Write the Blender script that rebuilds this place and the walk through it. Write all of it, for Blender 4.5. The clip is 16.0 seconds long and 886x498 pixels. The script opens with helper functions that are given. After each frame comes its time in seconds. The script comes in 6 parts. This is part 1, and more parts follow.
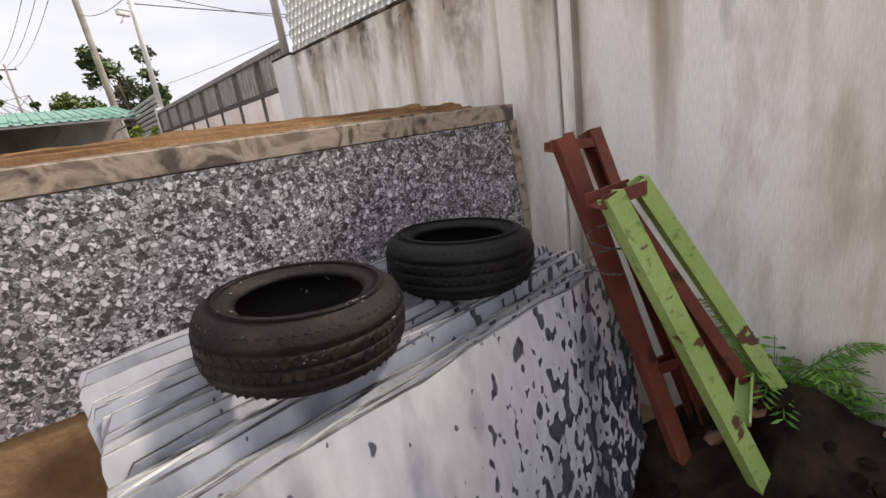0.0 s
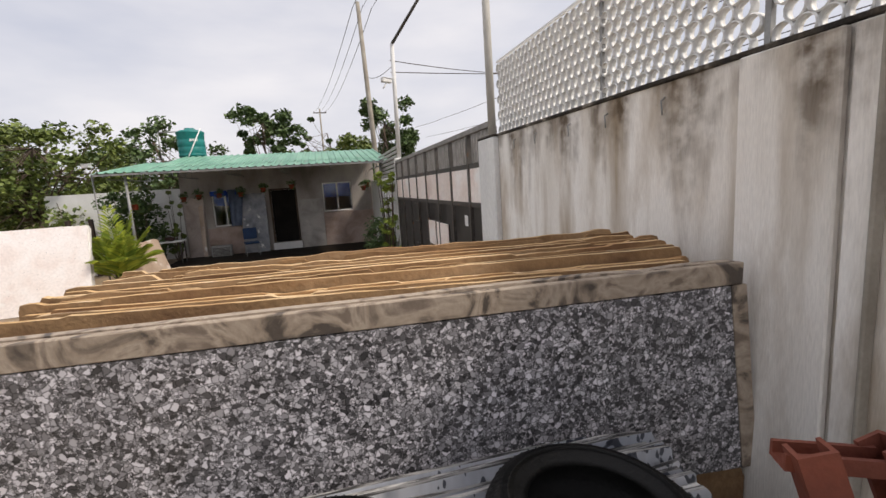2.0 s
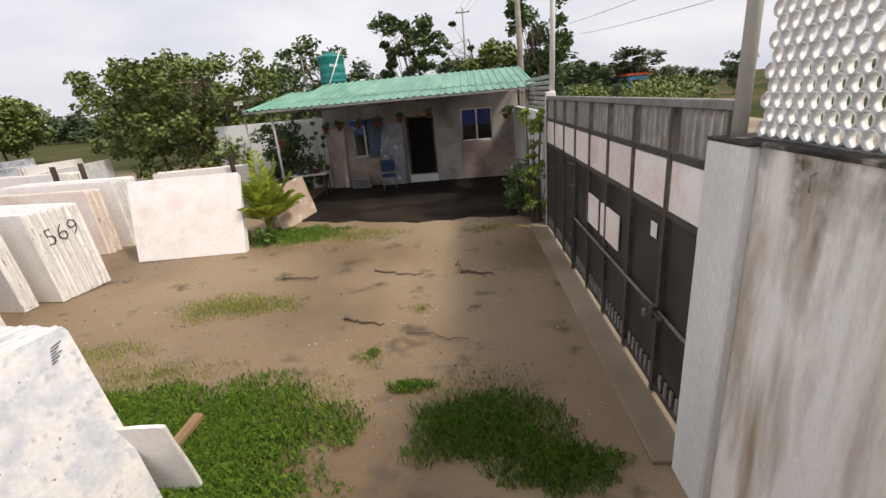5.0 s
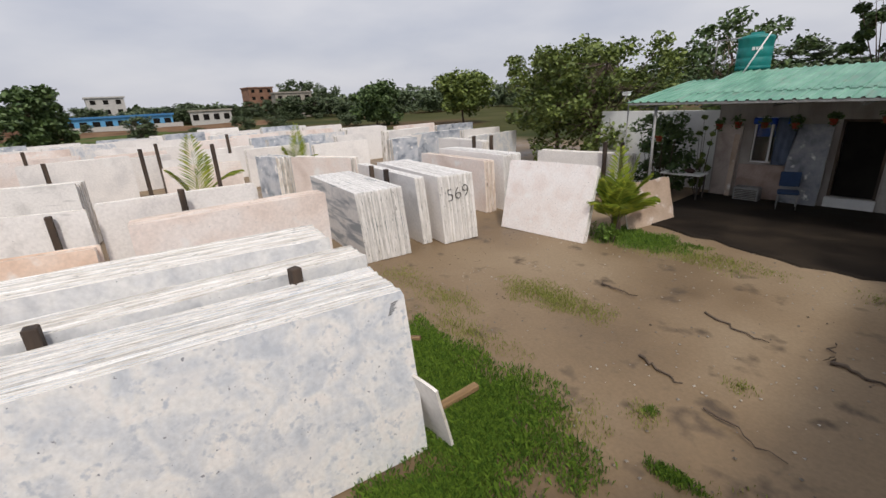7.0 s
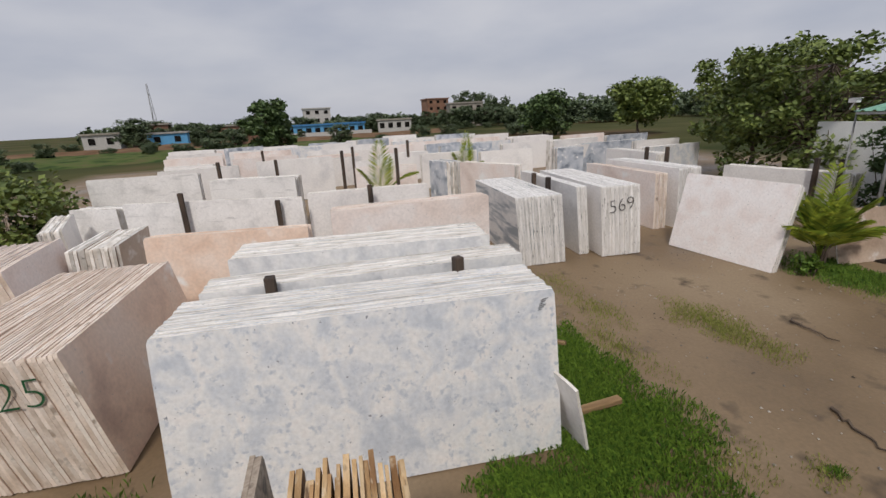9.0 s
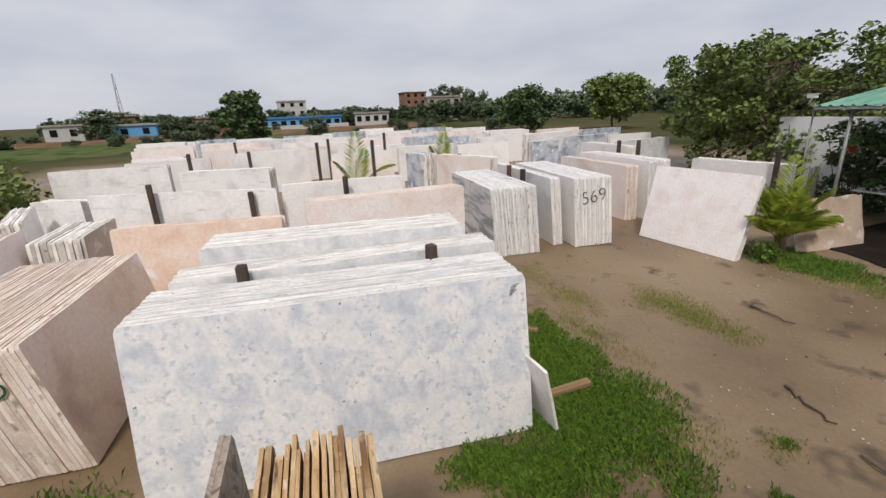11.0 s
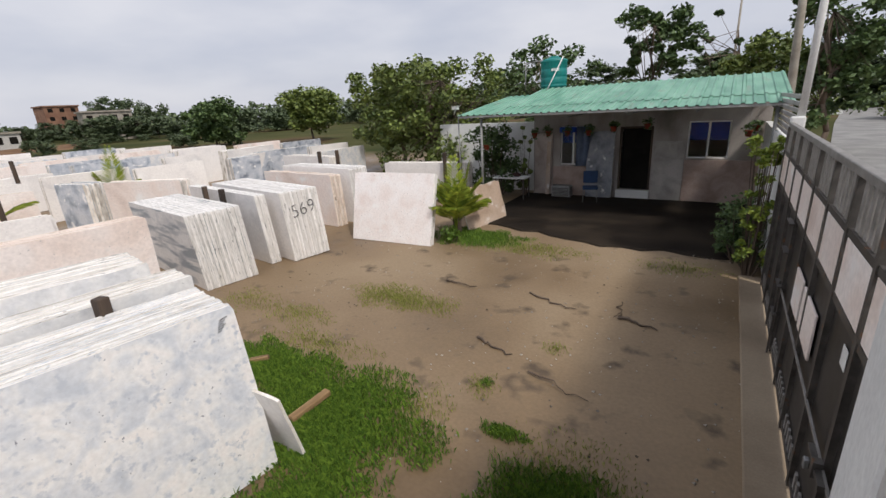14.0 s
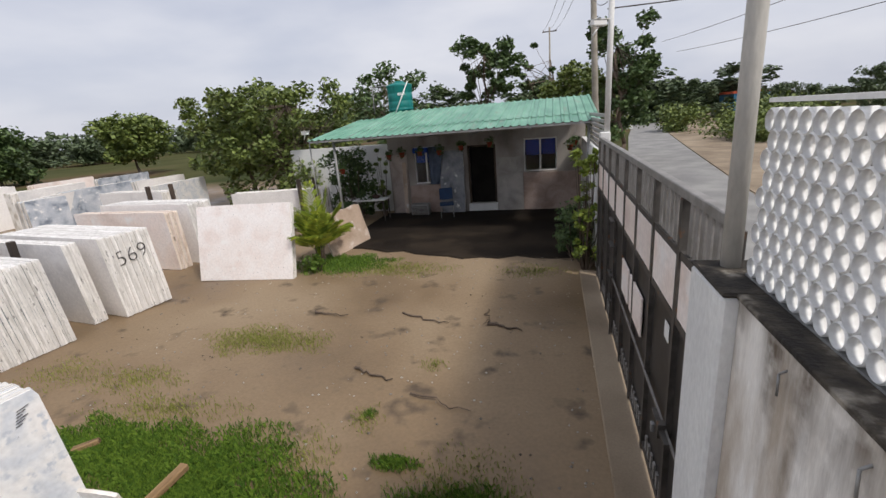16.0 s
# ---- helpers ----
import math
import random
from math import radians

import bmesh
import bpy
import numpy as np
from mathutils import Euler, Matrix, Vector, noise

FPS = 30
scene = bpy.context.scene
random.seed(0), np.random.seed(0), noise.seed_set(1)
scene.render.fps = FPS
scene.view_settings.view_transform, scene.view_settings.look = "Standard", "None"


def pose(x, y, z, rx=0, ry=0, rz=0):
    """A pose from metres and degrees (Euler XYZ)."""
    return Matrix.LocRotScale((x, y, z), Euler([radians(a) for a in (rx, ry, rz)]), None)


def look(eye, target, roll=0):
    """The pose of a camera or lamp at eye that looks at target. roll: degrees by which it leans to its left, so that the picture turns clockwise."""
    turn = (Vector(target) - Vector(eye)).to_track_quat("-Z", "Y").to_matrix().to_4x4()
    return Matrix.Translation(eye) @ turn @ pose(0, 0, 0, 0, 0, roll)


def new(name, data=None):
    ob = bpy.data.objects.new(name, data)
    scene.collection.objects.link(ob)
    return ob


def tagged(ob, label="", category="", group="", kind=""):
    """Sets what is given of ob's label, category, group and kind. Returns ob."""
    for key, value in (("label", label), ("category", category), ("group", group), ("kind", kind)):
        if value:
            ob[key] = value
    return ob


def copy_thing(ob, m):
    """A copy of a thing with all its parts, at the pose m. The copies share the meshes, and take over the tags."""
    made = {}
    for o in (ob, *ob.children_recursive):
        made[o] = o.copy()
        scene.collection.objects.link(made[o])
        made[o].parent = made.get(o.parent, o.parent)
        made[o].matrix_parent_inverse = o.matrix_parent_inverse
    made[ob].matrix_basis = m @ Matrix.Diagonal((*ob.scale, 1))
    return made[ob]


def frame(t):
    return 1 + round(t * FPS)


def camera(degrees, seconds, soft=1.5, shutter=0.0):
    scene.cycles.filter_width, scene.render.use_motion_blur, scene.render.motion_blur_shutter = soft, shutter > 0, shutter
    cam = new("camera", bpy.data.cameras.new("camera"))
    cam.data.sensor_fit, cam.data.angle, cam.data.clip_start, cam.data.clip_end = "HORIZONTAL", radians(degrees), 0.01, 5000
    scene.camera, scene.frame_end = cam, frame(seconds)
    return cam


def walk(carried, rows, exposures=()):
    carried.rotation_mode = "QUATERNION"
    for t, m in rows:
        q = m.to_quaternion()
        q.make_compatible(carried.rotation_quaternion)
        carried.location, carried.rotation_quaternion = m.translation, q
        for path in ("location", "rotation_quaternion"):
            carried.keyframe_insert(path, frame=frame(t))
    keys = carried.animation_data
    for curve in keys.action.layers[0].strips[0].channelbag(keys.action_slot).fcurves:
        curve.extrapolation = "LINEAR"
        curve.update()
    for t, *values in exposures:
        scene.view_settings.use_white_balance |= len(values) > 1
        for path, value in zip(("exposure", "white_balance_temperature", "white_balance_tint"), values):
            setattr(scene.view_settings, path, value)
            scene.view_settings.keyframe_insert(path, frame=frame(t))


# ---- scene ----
cam = camera(90.6, 16.0)
PATH = [
    (0, (-2.162, -3.111, 1.571), (-0.904, -1.657, 1.018), -8.2),
    (0.5, (-2.021, -3.091, 1.634), (-0.967, -1.436, 1.245), -3.5),
    (1, (-1.907, -2.995, 1.807), (-1.024, -1.226, 1.505), -3.0),
    (1.5, (-1.822, -2.927, 1.81), (-1.015, -1.121, 1.513), -3.1),
    (2, (-1.669, -2.823, 1.948), (-1.171, -0.908, 1.654), -3.7),
    (2.5, (-1.574, -2.486, 2.075), (-1.174, -0.55, 1.768), -4.4),
    (3, (-1.539, -2.235, 2.201), (-1.283, -0.302, 1.759), -6.6),
    (3.5, (-1.488, -2.117, 2.242), (-1.407, -0.171, 1.789), -5.2),
    (4.75, (-1.53, -1.48, 2.62), (-1.66, 0.38, 2.02), -5.0),
    (6, (-1.53, -0.936, 2.90), (-1.861, 0.888, 2.149), -4.5),
    (6.5, (-1.405, -0.873, 3.059), (-2.399, 0.720, 2.371), -4.0),
    (7, (-1.192, -0.884, 3.094), (-2.668, 0.297, 2.441), -2.9),
    (7.5, (-1.138, -0.892, 3.112), (-2.739, 0.126, 2.48), -2.3),
    (8, (-1.153, -0.996, 3.108), (-2.829, -0.09, 2.498), -3.2),
    (8.5, (-1.063, -1.027, 3.074), (-2.791, -0.214, 2.482), -2.5),
    (9, (-0.936, -1.076, 3.083), (-2.756, -0.484, 2.502), -3.0),
    (11.5, (-0.847, -1.023, 3.014), (-2.585, -0.263, 2.379), -2.0),
    (12, (-0.839, -0.969, 3.006), (-2.414, 0.078, 2.354), -1.9),
    (12.5, (-0.82, -0.925, 3.015), (-2.191, 0.374, 2.359), -2.6),
    (13, (-0.798, -0.911, 3.023), (-2.06, 0.499, 2.376), -2.5),
    (13.5, (-0.771, -0.88, 3.02), (-1.906, 0.641, 2.389), -2.8),
    (14, (-0.758, -0.859, 3.024), (-1.798, 0.733, 2.406), -3.4),
    (14.5, (-0.735, -0.83, 3.019), (-1.628, 0.856, 2.417), -3.1),
    (15, (-0.796, -0.801, 3.028), (-1.566, 0.95, 2.441), -3.6),
    (15.5, (-0.789, -0.791, 3.023), (-1.415, 1.022, 2.454), -4.2),
    (16, (-0.783, -0.785, 3.029), (-1.278, 1.068, 2.462), -4.7),
]
walk(cam, [(t, look(eye, target, roll)) for t, eye, target, roll in PATH],
     exposures=[(0.0, 0.68, 6950, 13), (1.0, 0.43, 6950, 13), (1.5, 0.43, 6950, 13), (2.5, 0.4, 6950, 13), (3.5, 0.42, 6950, 13), (6.0, 0.52, 6850, 13), (6.5, 0.16, 6750, 13), (7.0, 0.03, 6600, 12), (8.0, -0.17, 6500, 12), (9.0, -0.24, 6500, 12), (11.5, 0.08, 6550, 12), (13.0, 0.12, 6550, 12), (16.0, 0.2, 6500, 12)])

# ---- world and sun: bright overcast with a weak sun from the road side ----
SUN_UP, SUN_ROUND = 50, 118
world = bpy.data.worlds.new("overcast_sky")
scene.world = world
world.use_nodes = True
wn, wl = world.node_tree.nodes, world.node_tree.links
wn.clear()
w_out = wn.new("ShaderNodeOutputWorld")
w_bg = wn.new("ShaderNodeBackground")
w_bg.inputs["Strength"].default_value = 0.1
w_sky = wn.new("ShaderNodeTexSky")
w_sky.sky_type = "NISHITA"
w_sky.sun_disc = False
w_sky.sun_elevation = radians(SUN_UP)
w_sky.sun_rotation = radians(SUN_ROUND)
w_sky.dust_density = 3.0
w_tc = wn.new("ShaderNodeTexCoord")
w_map = wn.new("ShaderNodeMapping")
w_map.inputs["Scale"].default_value = (1.6, 1.6, 5.0)
w_noise = wn.new("ShaderNodeTexNoise")
w_noise.inputs["Scale"].default_value = 1.3
w_noise.inputs["Detail"].default_value = 5
w_ramp = wn.new("ShaderNodeValToRGB")
w_ramp.color_ramp.elements[0].position = 0.3
w_ramp.color_ramp.elements[0].color = (4.6, 5.0, 6.0, 1)
w_ramp.color_ramp.elements[1].position = 0.72
w_ramp.color_ramp.elements[1].color = (7.2, 7.3, 7.7, 1)
w_mix = wn.new("ShaderNodeMix")
w_mix.data_type = "RGBA"
w_mix.inputs["Factor"].default_value = 0.9
wl.new(w_tc.outputs["Generated"], w_map.inputs["Vector"])
wl.new(w_map.outputs["Vector"], w_noise.inputs["Vector"])
wl.new(w_noise.outputs["Fac"], w_ramp.inputs["Fac"])
wl.new(w_sky.outputs["Color"], w_mix.inputs["A"])
wl.new(w_ramp.outputs["Color"], w_mix.inputs["B"])
wl.new(w_mix.outputs["Result"], w_bg.inputs["Color"])
wl.new(w_bg.outputs["Background"], w_out.inputs["Surface"])
sun = new("sun", bpy.data.lights.new("sun", "SUN"))
sun.data.energy = 2.2
sun.data.angle = radians(7)
sun.data.color = (1.0, 0.95, 0.87)
sun.matrix_world = pose(6, 2, 12, 0, 90 - SUN_UP, 90 - SUN_ROUND)


# ---- materials ----
def material(name, colours, scale=4.0, rough=0.7, metal=0.0, bump=0.2, fine=60.0, detail=6.0, stretch=(1, 1, 1),
             spots=None, vary=0.0, space="Object", rough2=None, distort=0.0, stops=(0.35, 0.65)):
    """A surface with coarse colour changes, fine grain and relief. spots: (colour, scale, low, high) laid over."""
    m = bpy.data.materials.new(name)
    m.use_nodes = True
    n, l = m.node_tree.nodes, m.node_tree.links
    b = n["Principled BSDF"]
    tc = n.new("ShaderNodeTexCoord")
    mp = n.new("ShaderNodeMapping")
    mp.inputs["Scale"].default_value = stretch
    info = n.new("ShaderNodeObjectInfo")
    shift = n.new("ShaderNodeVectorMath")
    shift.operation = "SCALE"
    comb = n.new("ShaderNodeCombineXYZ")
    for k in "XYZ":
        l.new(info.outputs["Random"], comb.inputs[k])
    l.new(comb.outputs[0], shift.inputs[0])
    shift.inputs["Scale"].default_value = 37.0
    add = n.new("ShaderNodeVectorMath")
    l.new(tc.outputs[space], mp.inputs["Vector"])
    l.new(mp.outputs[0], add.inputs[0])
    l.new(shift.outputs[0], add.inputs[1])
    big = n.new("ShaderNodeTexNoise")
    big.inputs["Scale"].default_value = scale
    big.inputs["Detail"].default_value = detail
    big.inputs["Distortion"].default_value = distort
    l.new(add.outputs[0], big.inputs["Vector"])
    ramp = n.new("ShaderNodeValToRGB")
    e = ramp.color_ramp.elements
    for i, c in enumerate(colours):
        p = stops[0] + (stops[1] - stops[0]) * i / max(1, len(colours) - 1)
        el = e[i] if i < 2 else e.new(p)
        el.position = p
        el.color = (*c, 1)
    l.new(big.outputs["Fac"], ramp.inputs["Fac"])
    small = n.new("ShaderNodeTexNoise")
    small.inputs["Scale"].default_value = fine
    small.inputs["Detail"].default_value = 4
    l.new(add.outputs[0], small.inputs["Vector"])
    colour = ramp.outputs["Color"]

    def mixed(a, bcol, fac, how="MIX"):
        x = n.new("ShaderNodeMix")
        x.data_type = "RGBA"
        x.blend_type = how
        for sock, v in (("Factor", fac), ("A", a), ("B", bcol)):
            if isinstance(v, (float, int)):
                x.inputs[sock].default_value = v
            elif isinstance(v, tuple):
                x.inputs[sock].default_value = (*v, 1)
            else:
                l.new(v, x.inputs[sock])
        return x.outputs["Result"]

    grain = n.new("ShaderNodeMapRange")
    grain.inputs["To Min"].default_value = 0.8
    grain.inputs["To Max"].default_value = 1.2
    l.new(small.outputs["Fac"], grain.inputs["Value"])
    colour = mixed(colour, grain.outputs[0], 1.0, "MULTIPLY")
    for sp_colour, sp_scale, low, high in spots or ():
        s = n.new("ShaderNodeTexNoise")
        s.inputs["Scale"].default_value = sp_scale
        s.inputs["Detail"].default_value = 5
        l.new(add.outputs[0], s.inputs["Vector"])
        r = n.new("ShaderNodeMapRange")
        r.inputs["From Min"].default_value = low
        r.inputs["From Max"].default_value = high
        l.new(s.outputs["Fac"], r.inputs["Value"])
        colour = mixed(colour, sp_colour, r.outputs[0])
    if vary:
        r = n.new("ShaderNodeMapRange")
        r.inputs["To Min"].default_value = 1 - vary
        r.inputs["To Max"].default_value = 1 + vary
        l.new(info.outputs["Random"], r.inputs["Value"])
        colour = mixed(colour, r.outputs[0], 1.0, "MULTIPLY")
    l.new(colour, b.inputs["Base Color"])
    rr = n.new("ShaderNodeMapRange")
    rr.inputs["To Min"].default_value = rough
    rr.inputs["To Max"].default_value = rough2 if rough2 is not None else min(1, rough + 0.15)
    l.new(big.outputs["Fac"], rr.inputs["Value"])
    rr.inputs["From Min"].default_value, rr.inputs["From Max"].default_value = 0.35, 0.65
    l.new(rr.outputs[0], b.inputs["Roughness"])
    b.inputs["Metallic"].default_value = metal
    if bump:
        bp = n.new("ShaderNodeBump")
        bp.inputs["Strength"].default_value = bump
        bp.inputs["Distance"].default_value = 0.01
        l.new(small.outputs["Fac"], bp.inputs["Height"])
        l.new(bp.outputs[0], b.inputs["Normal"])
    return m


def veined(name, base, vein, tint, scale=1.2, pits=0.7):
    """Marble: cloudy base, distorted veins and small dark pits."""
    return material(name, [vein, base, tint], scale=scale, rough=0.4, bump=0.05, fine=22, vary=0.05, distort=0.35, detail=10, stops=(0.3, 0.62),
                    spots=[((0.34, 0.34, 0.35), 34, pits, pits + 0.05), ((0.90, 0.88, 0.86), scale * 1.7, 0.6, 0.72)])


def blotched():
    """Wet grey marble with dark drop-shaped blotches that crowd towards one foot corner."""
    m = material("spotted_grey_marble", [(0.38, 0.41, 0.47), (0.52, 0.54, 0.58), (0.62, 0.63, 0.65)], scale=2.2, rough=0.35, bump=0.05, fine=30, stretch=(1, 1, 0.4),
                 spots=[((0.20, 0.22, 0.26), 5, 0.56, 0.72)])
    n, l = m.node_tree.nodes, m.node_tree.links
    b = n["Principled BSDF"]
    stone = b.inputs["Base Color"].links[0].from_socket
    tc = n.new("ShaderNodeTexCoord")
    sep = n.new("ShaderNodeSeparateXYZ")
    l.new(tc.outputs["Object"], sep.inputs[0])
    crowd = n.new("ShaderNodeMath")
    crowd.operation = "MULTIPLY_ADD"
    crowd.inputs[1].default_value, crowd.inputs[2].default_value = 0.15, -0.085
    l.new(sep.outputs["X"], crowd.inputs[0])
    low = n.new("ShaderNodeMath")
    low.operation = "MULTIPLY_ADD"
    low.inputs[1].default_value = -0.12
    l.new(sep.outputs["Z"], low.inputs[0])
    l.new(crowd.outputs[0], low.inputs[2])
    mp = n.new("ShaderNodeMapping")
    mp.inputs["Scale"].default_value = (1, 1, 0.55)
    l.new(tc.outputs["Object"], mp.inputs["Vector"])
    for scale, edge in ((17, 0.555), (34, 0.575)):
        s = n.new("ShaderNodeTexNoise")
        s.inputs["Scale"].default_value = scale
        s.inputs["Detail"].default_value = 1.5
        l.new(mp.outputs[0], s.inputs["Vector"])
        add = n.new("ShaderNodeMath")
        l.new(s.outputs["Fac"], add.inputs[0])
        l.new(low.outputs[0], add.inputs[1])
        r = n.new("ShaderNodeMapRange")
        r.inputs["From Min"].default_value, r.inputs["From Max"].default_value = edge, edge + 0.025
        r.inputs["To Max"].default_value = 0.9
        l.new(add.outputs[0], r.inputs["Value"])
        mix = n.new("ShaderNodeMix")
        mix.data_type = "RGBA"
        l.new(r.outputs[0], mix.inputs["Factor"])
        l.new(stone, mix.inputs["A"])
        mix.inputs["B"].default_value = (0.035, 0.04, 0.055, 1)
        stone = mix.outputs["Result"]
    l.new(stone, b.inputs["Base Color"])
    return m


def streaked(name, base, vein, edge):
    """Marble crossed by slanting grey veins."""
    m = veined(name, base, tuple(0.5 * (p + q) for p, q in zip(base, vein)), tuple(min(0.9, p * 1.05) for p in base), 2.0)
    n, l = m.node_tree.nodes, m.node_tree.links
    b = n["Principled BSDF"]
    stone = b.inputs["Base Color"].links[0].from_socket
    tc = n.new("ShaderNodeTexCoord")
    mp = n.new("ShaderNodeMapping")
    mp.inputs["Rotation"].default_value = (0, 0.75, 0)
    mp.inputs["Scale"].default_value = (0.7, 1, 4.5)
    l.new(tc.outputs["Object"], mp.inputs["Vector"])
    s = n.new("ShaderNodeTexNoise")
    s.inputs["Scale"].default_value = 1.3
    s.inputs["Detail"].default_value = 9
    s.inputs["Distortion"].default_value = 0.7
    l.new(mp.outputs[0], s.inputs["Vector"])
    r = n.new("ShaderNodeMapRange")
    r.inputs["From Min"].default_value, r.inputs["From Max"].default_value = edge, edge + 0.14
    l.new(s.outputs["Fac"], r.inputs["Value"])
    mix = n.new("ShaderNodeMix")
    mix.data_type = "RGBA"
    l.new(r.outputs[0], mix.inputs["Factor"])
    l.new(stone, mix.inputs["A"])
    mix.inputs["B"].default_value = (*vein, 1)
    l.new(mix.outputs["Result"], b.inputs["Base Color"])
    return m


def clouded():
    """Bluish marble: soft blue-grey clouds broken by fine flakes, a few cream patches and dark specks."""
    m = material("bluish_marble", [(0.55, 0.585, 0.635), (0.67, 0.69, 0.72), (0.79, 0.785, 0.775), (0.83, 0.80, 0.775)], scale=3.4, rough=0.38, bump=0.05, fine=26,
                 vary=0.04, distort=0.9, detail=13, stops=(0.3, 0.68), spots=[((0.52, 0.555, 0.61), 17, 0.56, 0.70), ((0.84, 0.815, 0.79), 1.6, 0.58, 0.74), ((0.27, 0.28, 0.31), 21, 0.70, 0.73)])
    return m


M_MARBLE = {
    "white": veined("white_marble", (0.84, 0.81, 0.785), (0.70, 0.68, 0.67), (0.88, 0.85, 0.82)),
    "bluish": clouded(),
    "pink": veined("pink_marble", (0.84, 0.73, 0.67), (0.68, 0.56, 0.50), (0.87, 0.80, 0.76)),
    "peach": veined("peach_marble", (0.72, 0.55, 0.44), (0.46, 0.32, 0.26), (0.76, 0.62, 0.52)),
    "grey": veined("grey_marble", (0.42, 0.46, 0.52), (0.16, 0.19, 0.24), (0.58, 0.60, 0.64), 3.0),
    "slate": veined("dusty_slate_slab", (0.21, 0.22, 0.25), (0.10, 0.11, 0.13), (0.28, 0.29, 0.31), 3.0),
    "grey_white": veined("grey_white_marble", (0.74, 0.74, 0.74), (0.56, 0.57, 0.59), (0.82, 0.81, 0.79), 4.0, 0.7),
    "rosy": veined("rosy_white_marble", (0.86, 0.80, 0.77), (0.80, 0.71, 0.67), (0.89, 0.85, 0.83), 2.6, 0.68),
    "peach_light": veined("pale_peach_marble", (0.80, 0.62, 0.50), (0.70, 0.50, 0.38), (0.84, 0.70, 0.60), 1.5),
    "streaked": streaked("grey_streaked_marble", (0.80, 0.79, 0.78), (0.34, 0.38, 0.42), 0.5),
    "streaked_pale": streaked("grey_veined_marble", (0.83, 0.81, 0.79), (0.52, 0.51, 0.50), 0.62),
    "tan": veined("tan_marble", (0.50, 0.38, 0.29), (0.34, 0.24, 0.17), (0.58, 0.46, 0.37)),
    "spotted": blotched(),
}
M_EDGE = material("sawn_marble_edge", [(0.50, 0.45, 0.39), (0.72, 0.68, 0.62), (0.84, 0.81, 0.77)], scale=3.2, rough=0.8, bump=0.5,
                  fine=45, vary=0.28, spots=[((0.30, 0.28, 0.25), 11, 0.63, 0.70)])
M_EDGE_WHITE = material("white_sawn_edge", [(0.62, 0.60, 0.57), (0.78, 0.76, 0.73), (0.85, 0.83, 0.81)], scale=7, rough=0.8, bump=0.5,
                        fine=50, vary=0.13, stretch=(1, 1, 0.35), spots=[((0.26, 0.25, 0.24), 24, 0.63, 0.70)])
M_EDGE_PINK = material("sawn_pink_edge", [(0.55, 0.44, 0.35), (0.74, 0.63, 0.54), (0.80, 0.72, 0.64)], scale=3, rough=0.8, bump=0.5,
                       fine=45, vary=0.12, spots=[((0.35, 0.28, 0.22), 6, 0.6, 0.7)])
M_EDGE_DARK = material("wet_grey_edge", [(0.03, 0.03, 0.032), (0.16, 0.155, 0.15), (0.48, 0.47, 0.46), (0.66, 0.65, 0.63)], scale=5, rough=0.5, bump=0.7,
                       fine=40, vary=0.45, stretch=(1.6, 14, 6), stops=(0.36, 0.62))
M_SAND = material("rough_sandstone", [(0.34, 0.18, 0.075), (0.56, 0.36, 0.175), (0.70, 0.51, 0.30)], scale=3.5, rough=0.85, bump=0.9, fine=55,
                  vary=0.18, stretch=(0.6, 2, 2), spots=[((0.15, 0.085, 0.045), 7, 0.62, 0.72), ((0.74, 0.60, 0.42), 16, 0.6, 0.72)])
# Darker than M_SAND: the shade between upright slabs is put into the colour.
M_SAND_FACE = material("shaded_sandstone_face", [(0.17, 0.09, 0.042), (0.29, 0.175, 0.085), (0.38, 0.25, 0.14)], scale=2.5, rough=0.85, bump=0.6, fine=40, vary=0.15)
M_WALL = material("stained_cement_render", [(0.68, 0.64, 0.58), (0.82, 0.79, 0.74), (0.87, 0.85, 0.81)], scale=1.1, rough=0.85, bump=0.25, fine=90,
                  stretch=(1, 2.0, 0.26), spots=[((0.33, 0.25, 0.16), 1.7, 0.52, 0.70)], space="Object")
M_PLASTER = material("white_plaster", [(0.66, 0.66, 0.65), (0.76, 0.76, 0.74)], scale=2, rough=0.8, bump=0.1, stretch=(1, 1, 0.4))
M_WHITE = material("white_enamel", [(0.74, 0.74, 0.73), (0.82, 0.82, 0.80)], scale=6, rough=0.45, bump=0.05)
M_STEEL = material("dark_painted_steel", [(0.055, 0.05, 0.045), (0.11, 0.10, 0.09)], scale=8, rough=0.5, metal=0.3, bump=0.1,
                   spots=[((0.16, 0.08, 0.04), 12, 0.62, 0.7)])
M_SHEET = material("dull_sheet_steel", [(0.03, 0.028, 0.026), (0.055, 0.05, 0.046)], scale=3, rough=0.45, metal=0.2, bump=0.05)
M_GALV = material("weathered_galvanised_steel", [(0.22, 0.22, 0.22), (0.34, 0.34, 0.33)], scale=6, rough=0.5, metal=0.4, bump=0.1)
M_RUST = material("red_oxide_steel", [(0.13, 0.035, 0.022), (0.21, 0.06, 0.035)], scale=7, rough=0.65, metal=0.1, bump=0.25,
                  spots=[((0.06, 0.025, 0.015), 10, 0.6, 0.68)])
M_GREEN = material("chipped_green_paint", [(0.24, 0.36, 0.10), (0.33, 0.45, 0.15)], scale=4, rough=0.55, bump=0.15,
                   spots=[((0.10, 0.045, 0.025), 11, 0.655, 0.68), ((0.17, 0.27, 0.08), 30, 0.6, 0.66)])
M_ROOF = material("green_roof_sheet", [(0.10, 0.27, 0.19), (0.16, 0.36, 0.26), (0.22, 0.42, 0.32)], scale=2.5, rough=0.4, bump=0.05, stretch=(1, 0.4, 1),
                  spots=[((0.22, 0.27, 0.22), 3, 0.6, 0.75)])
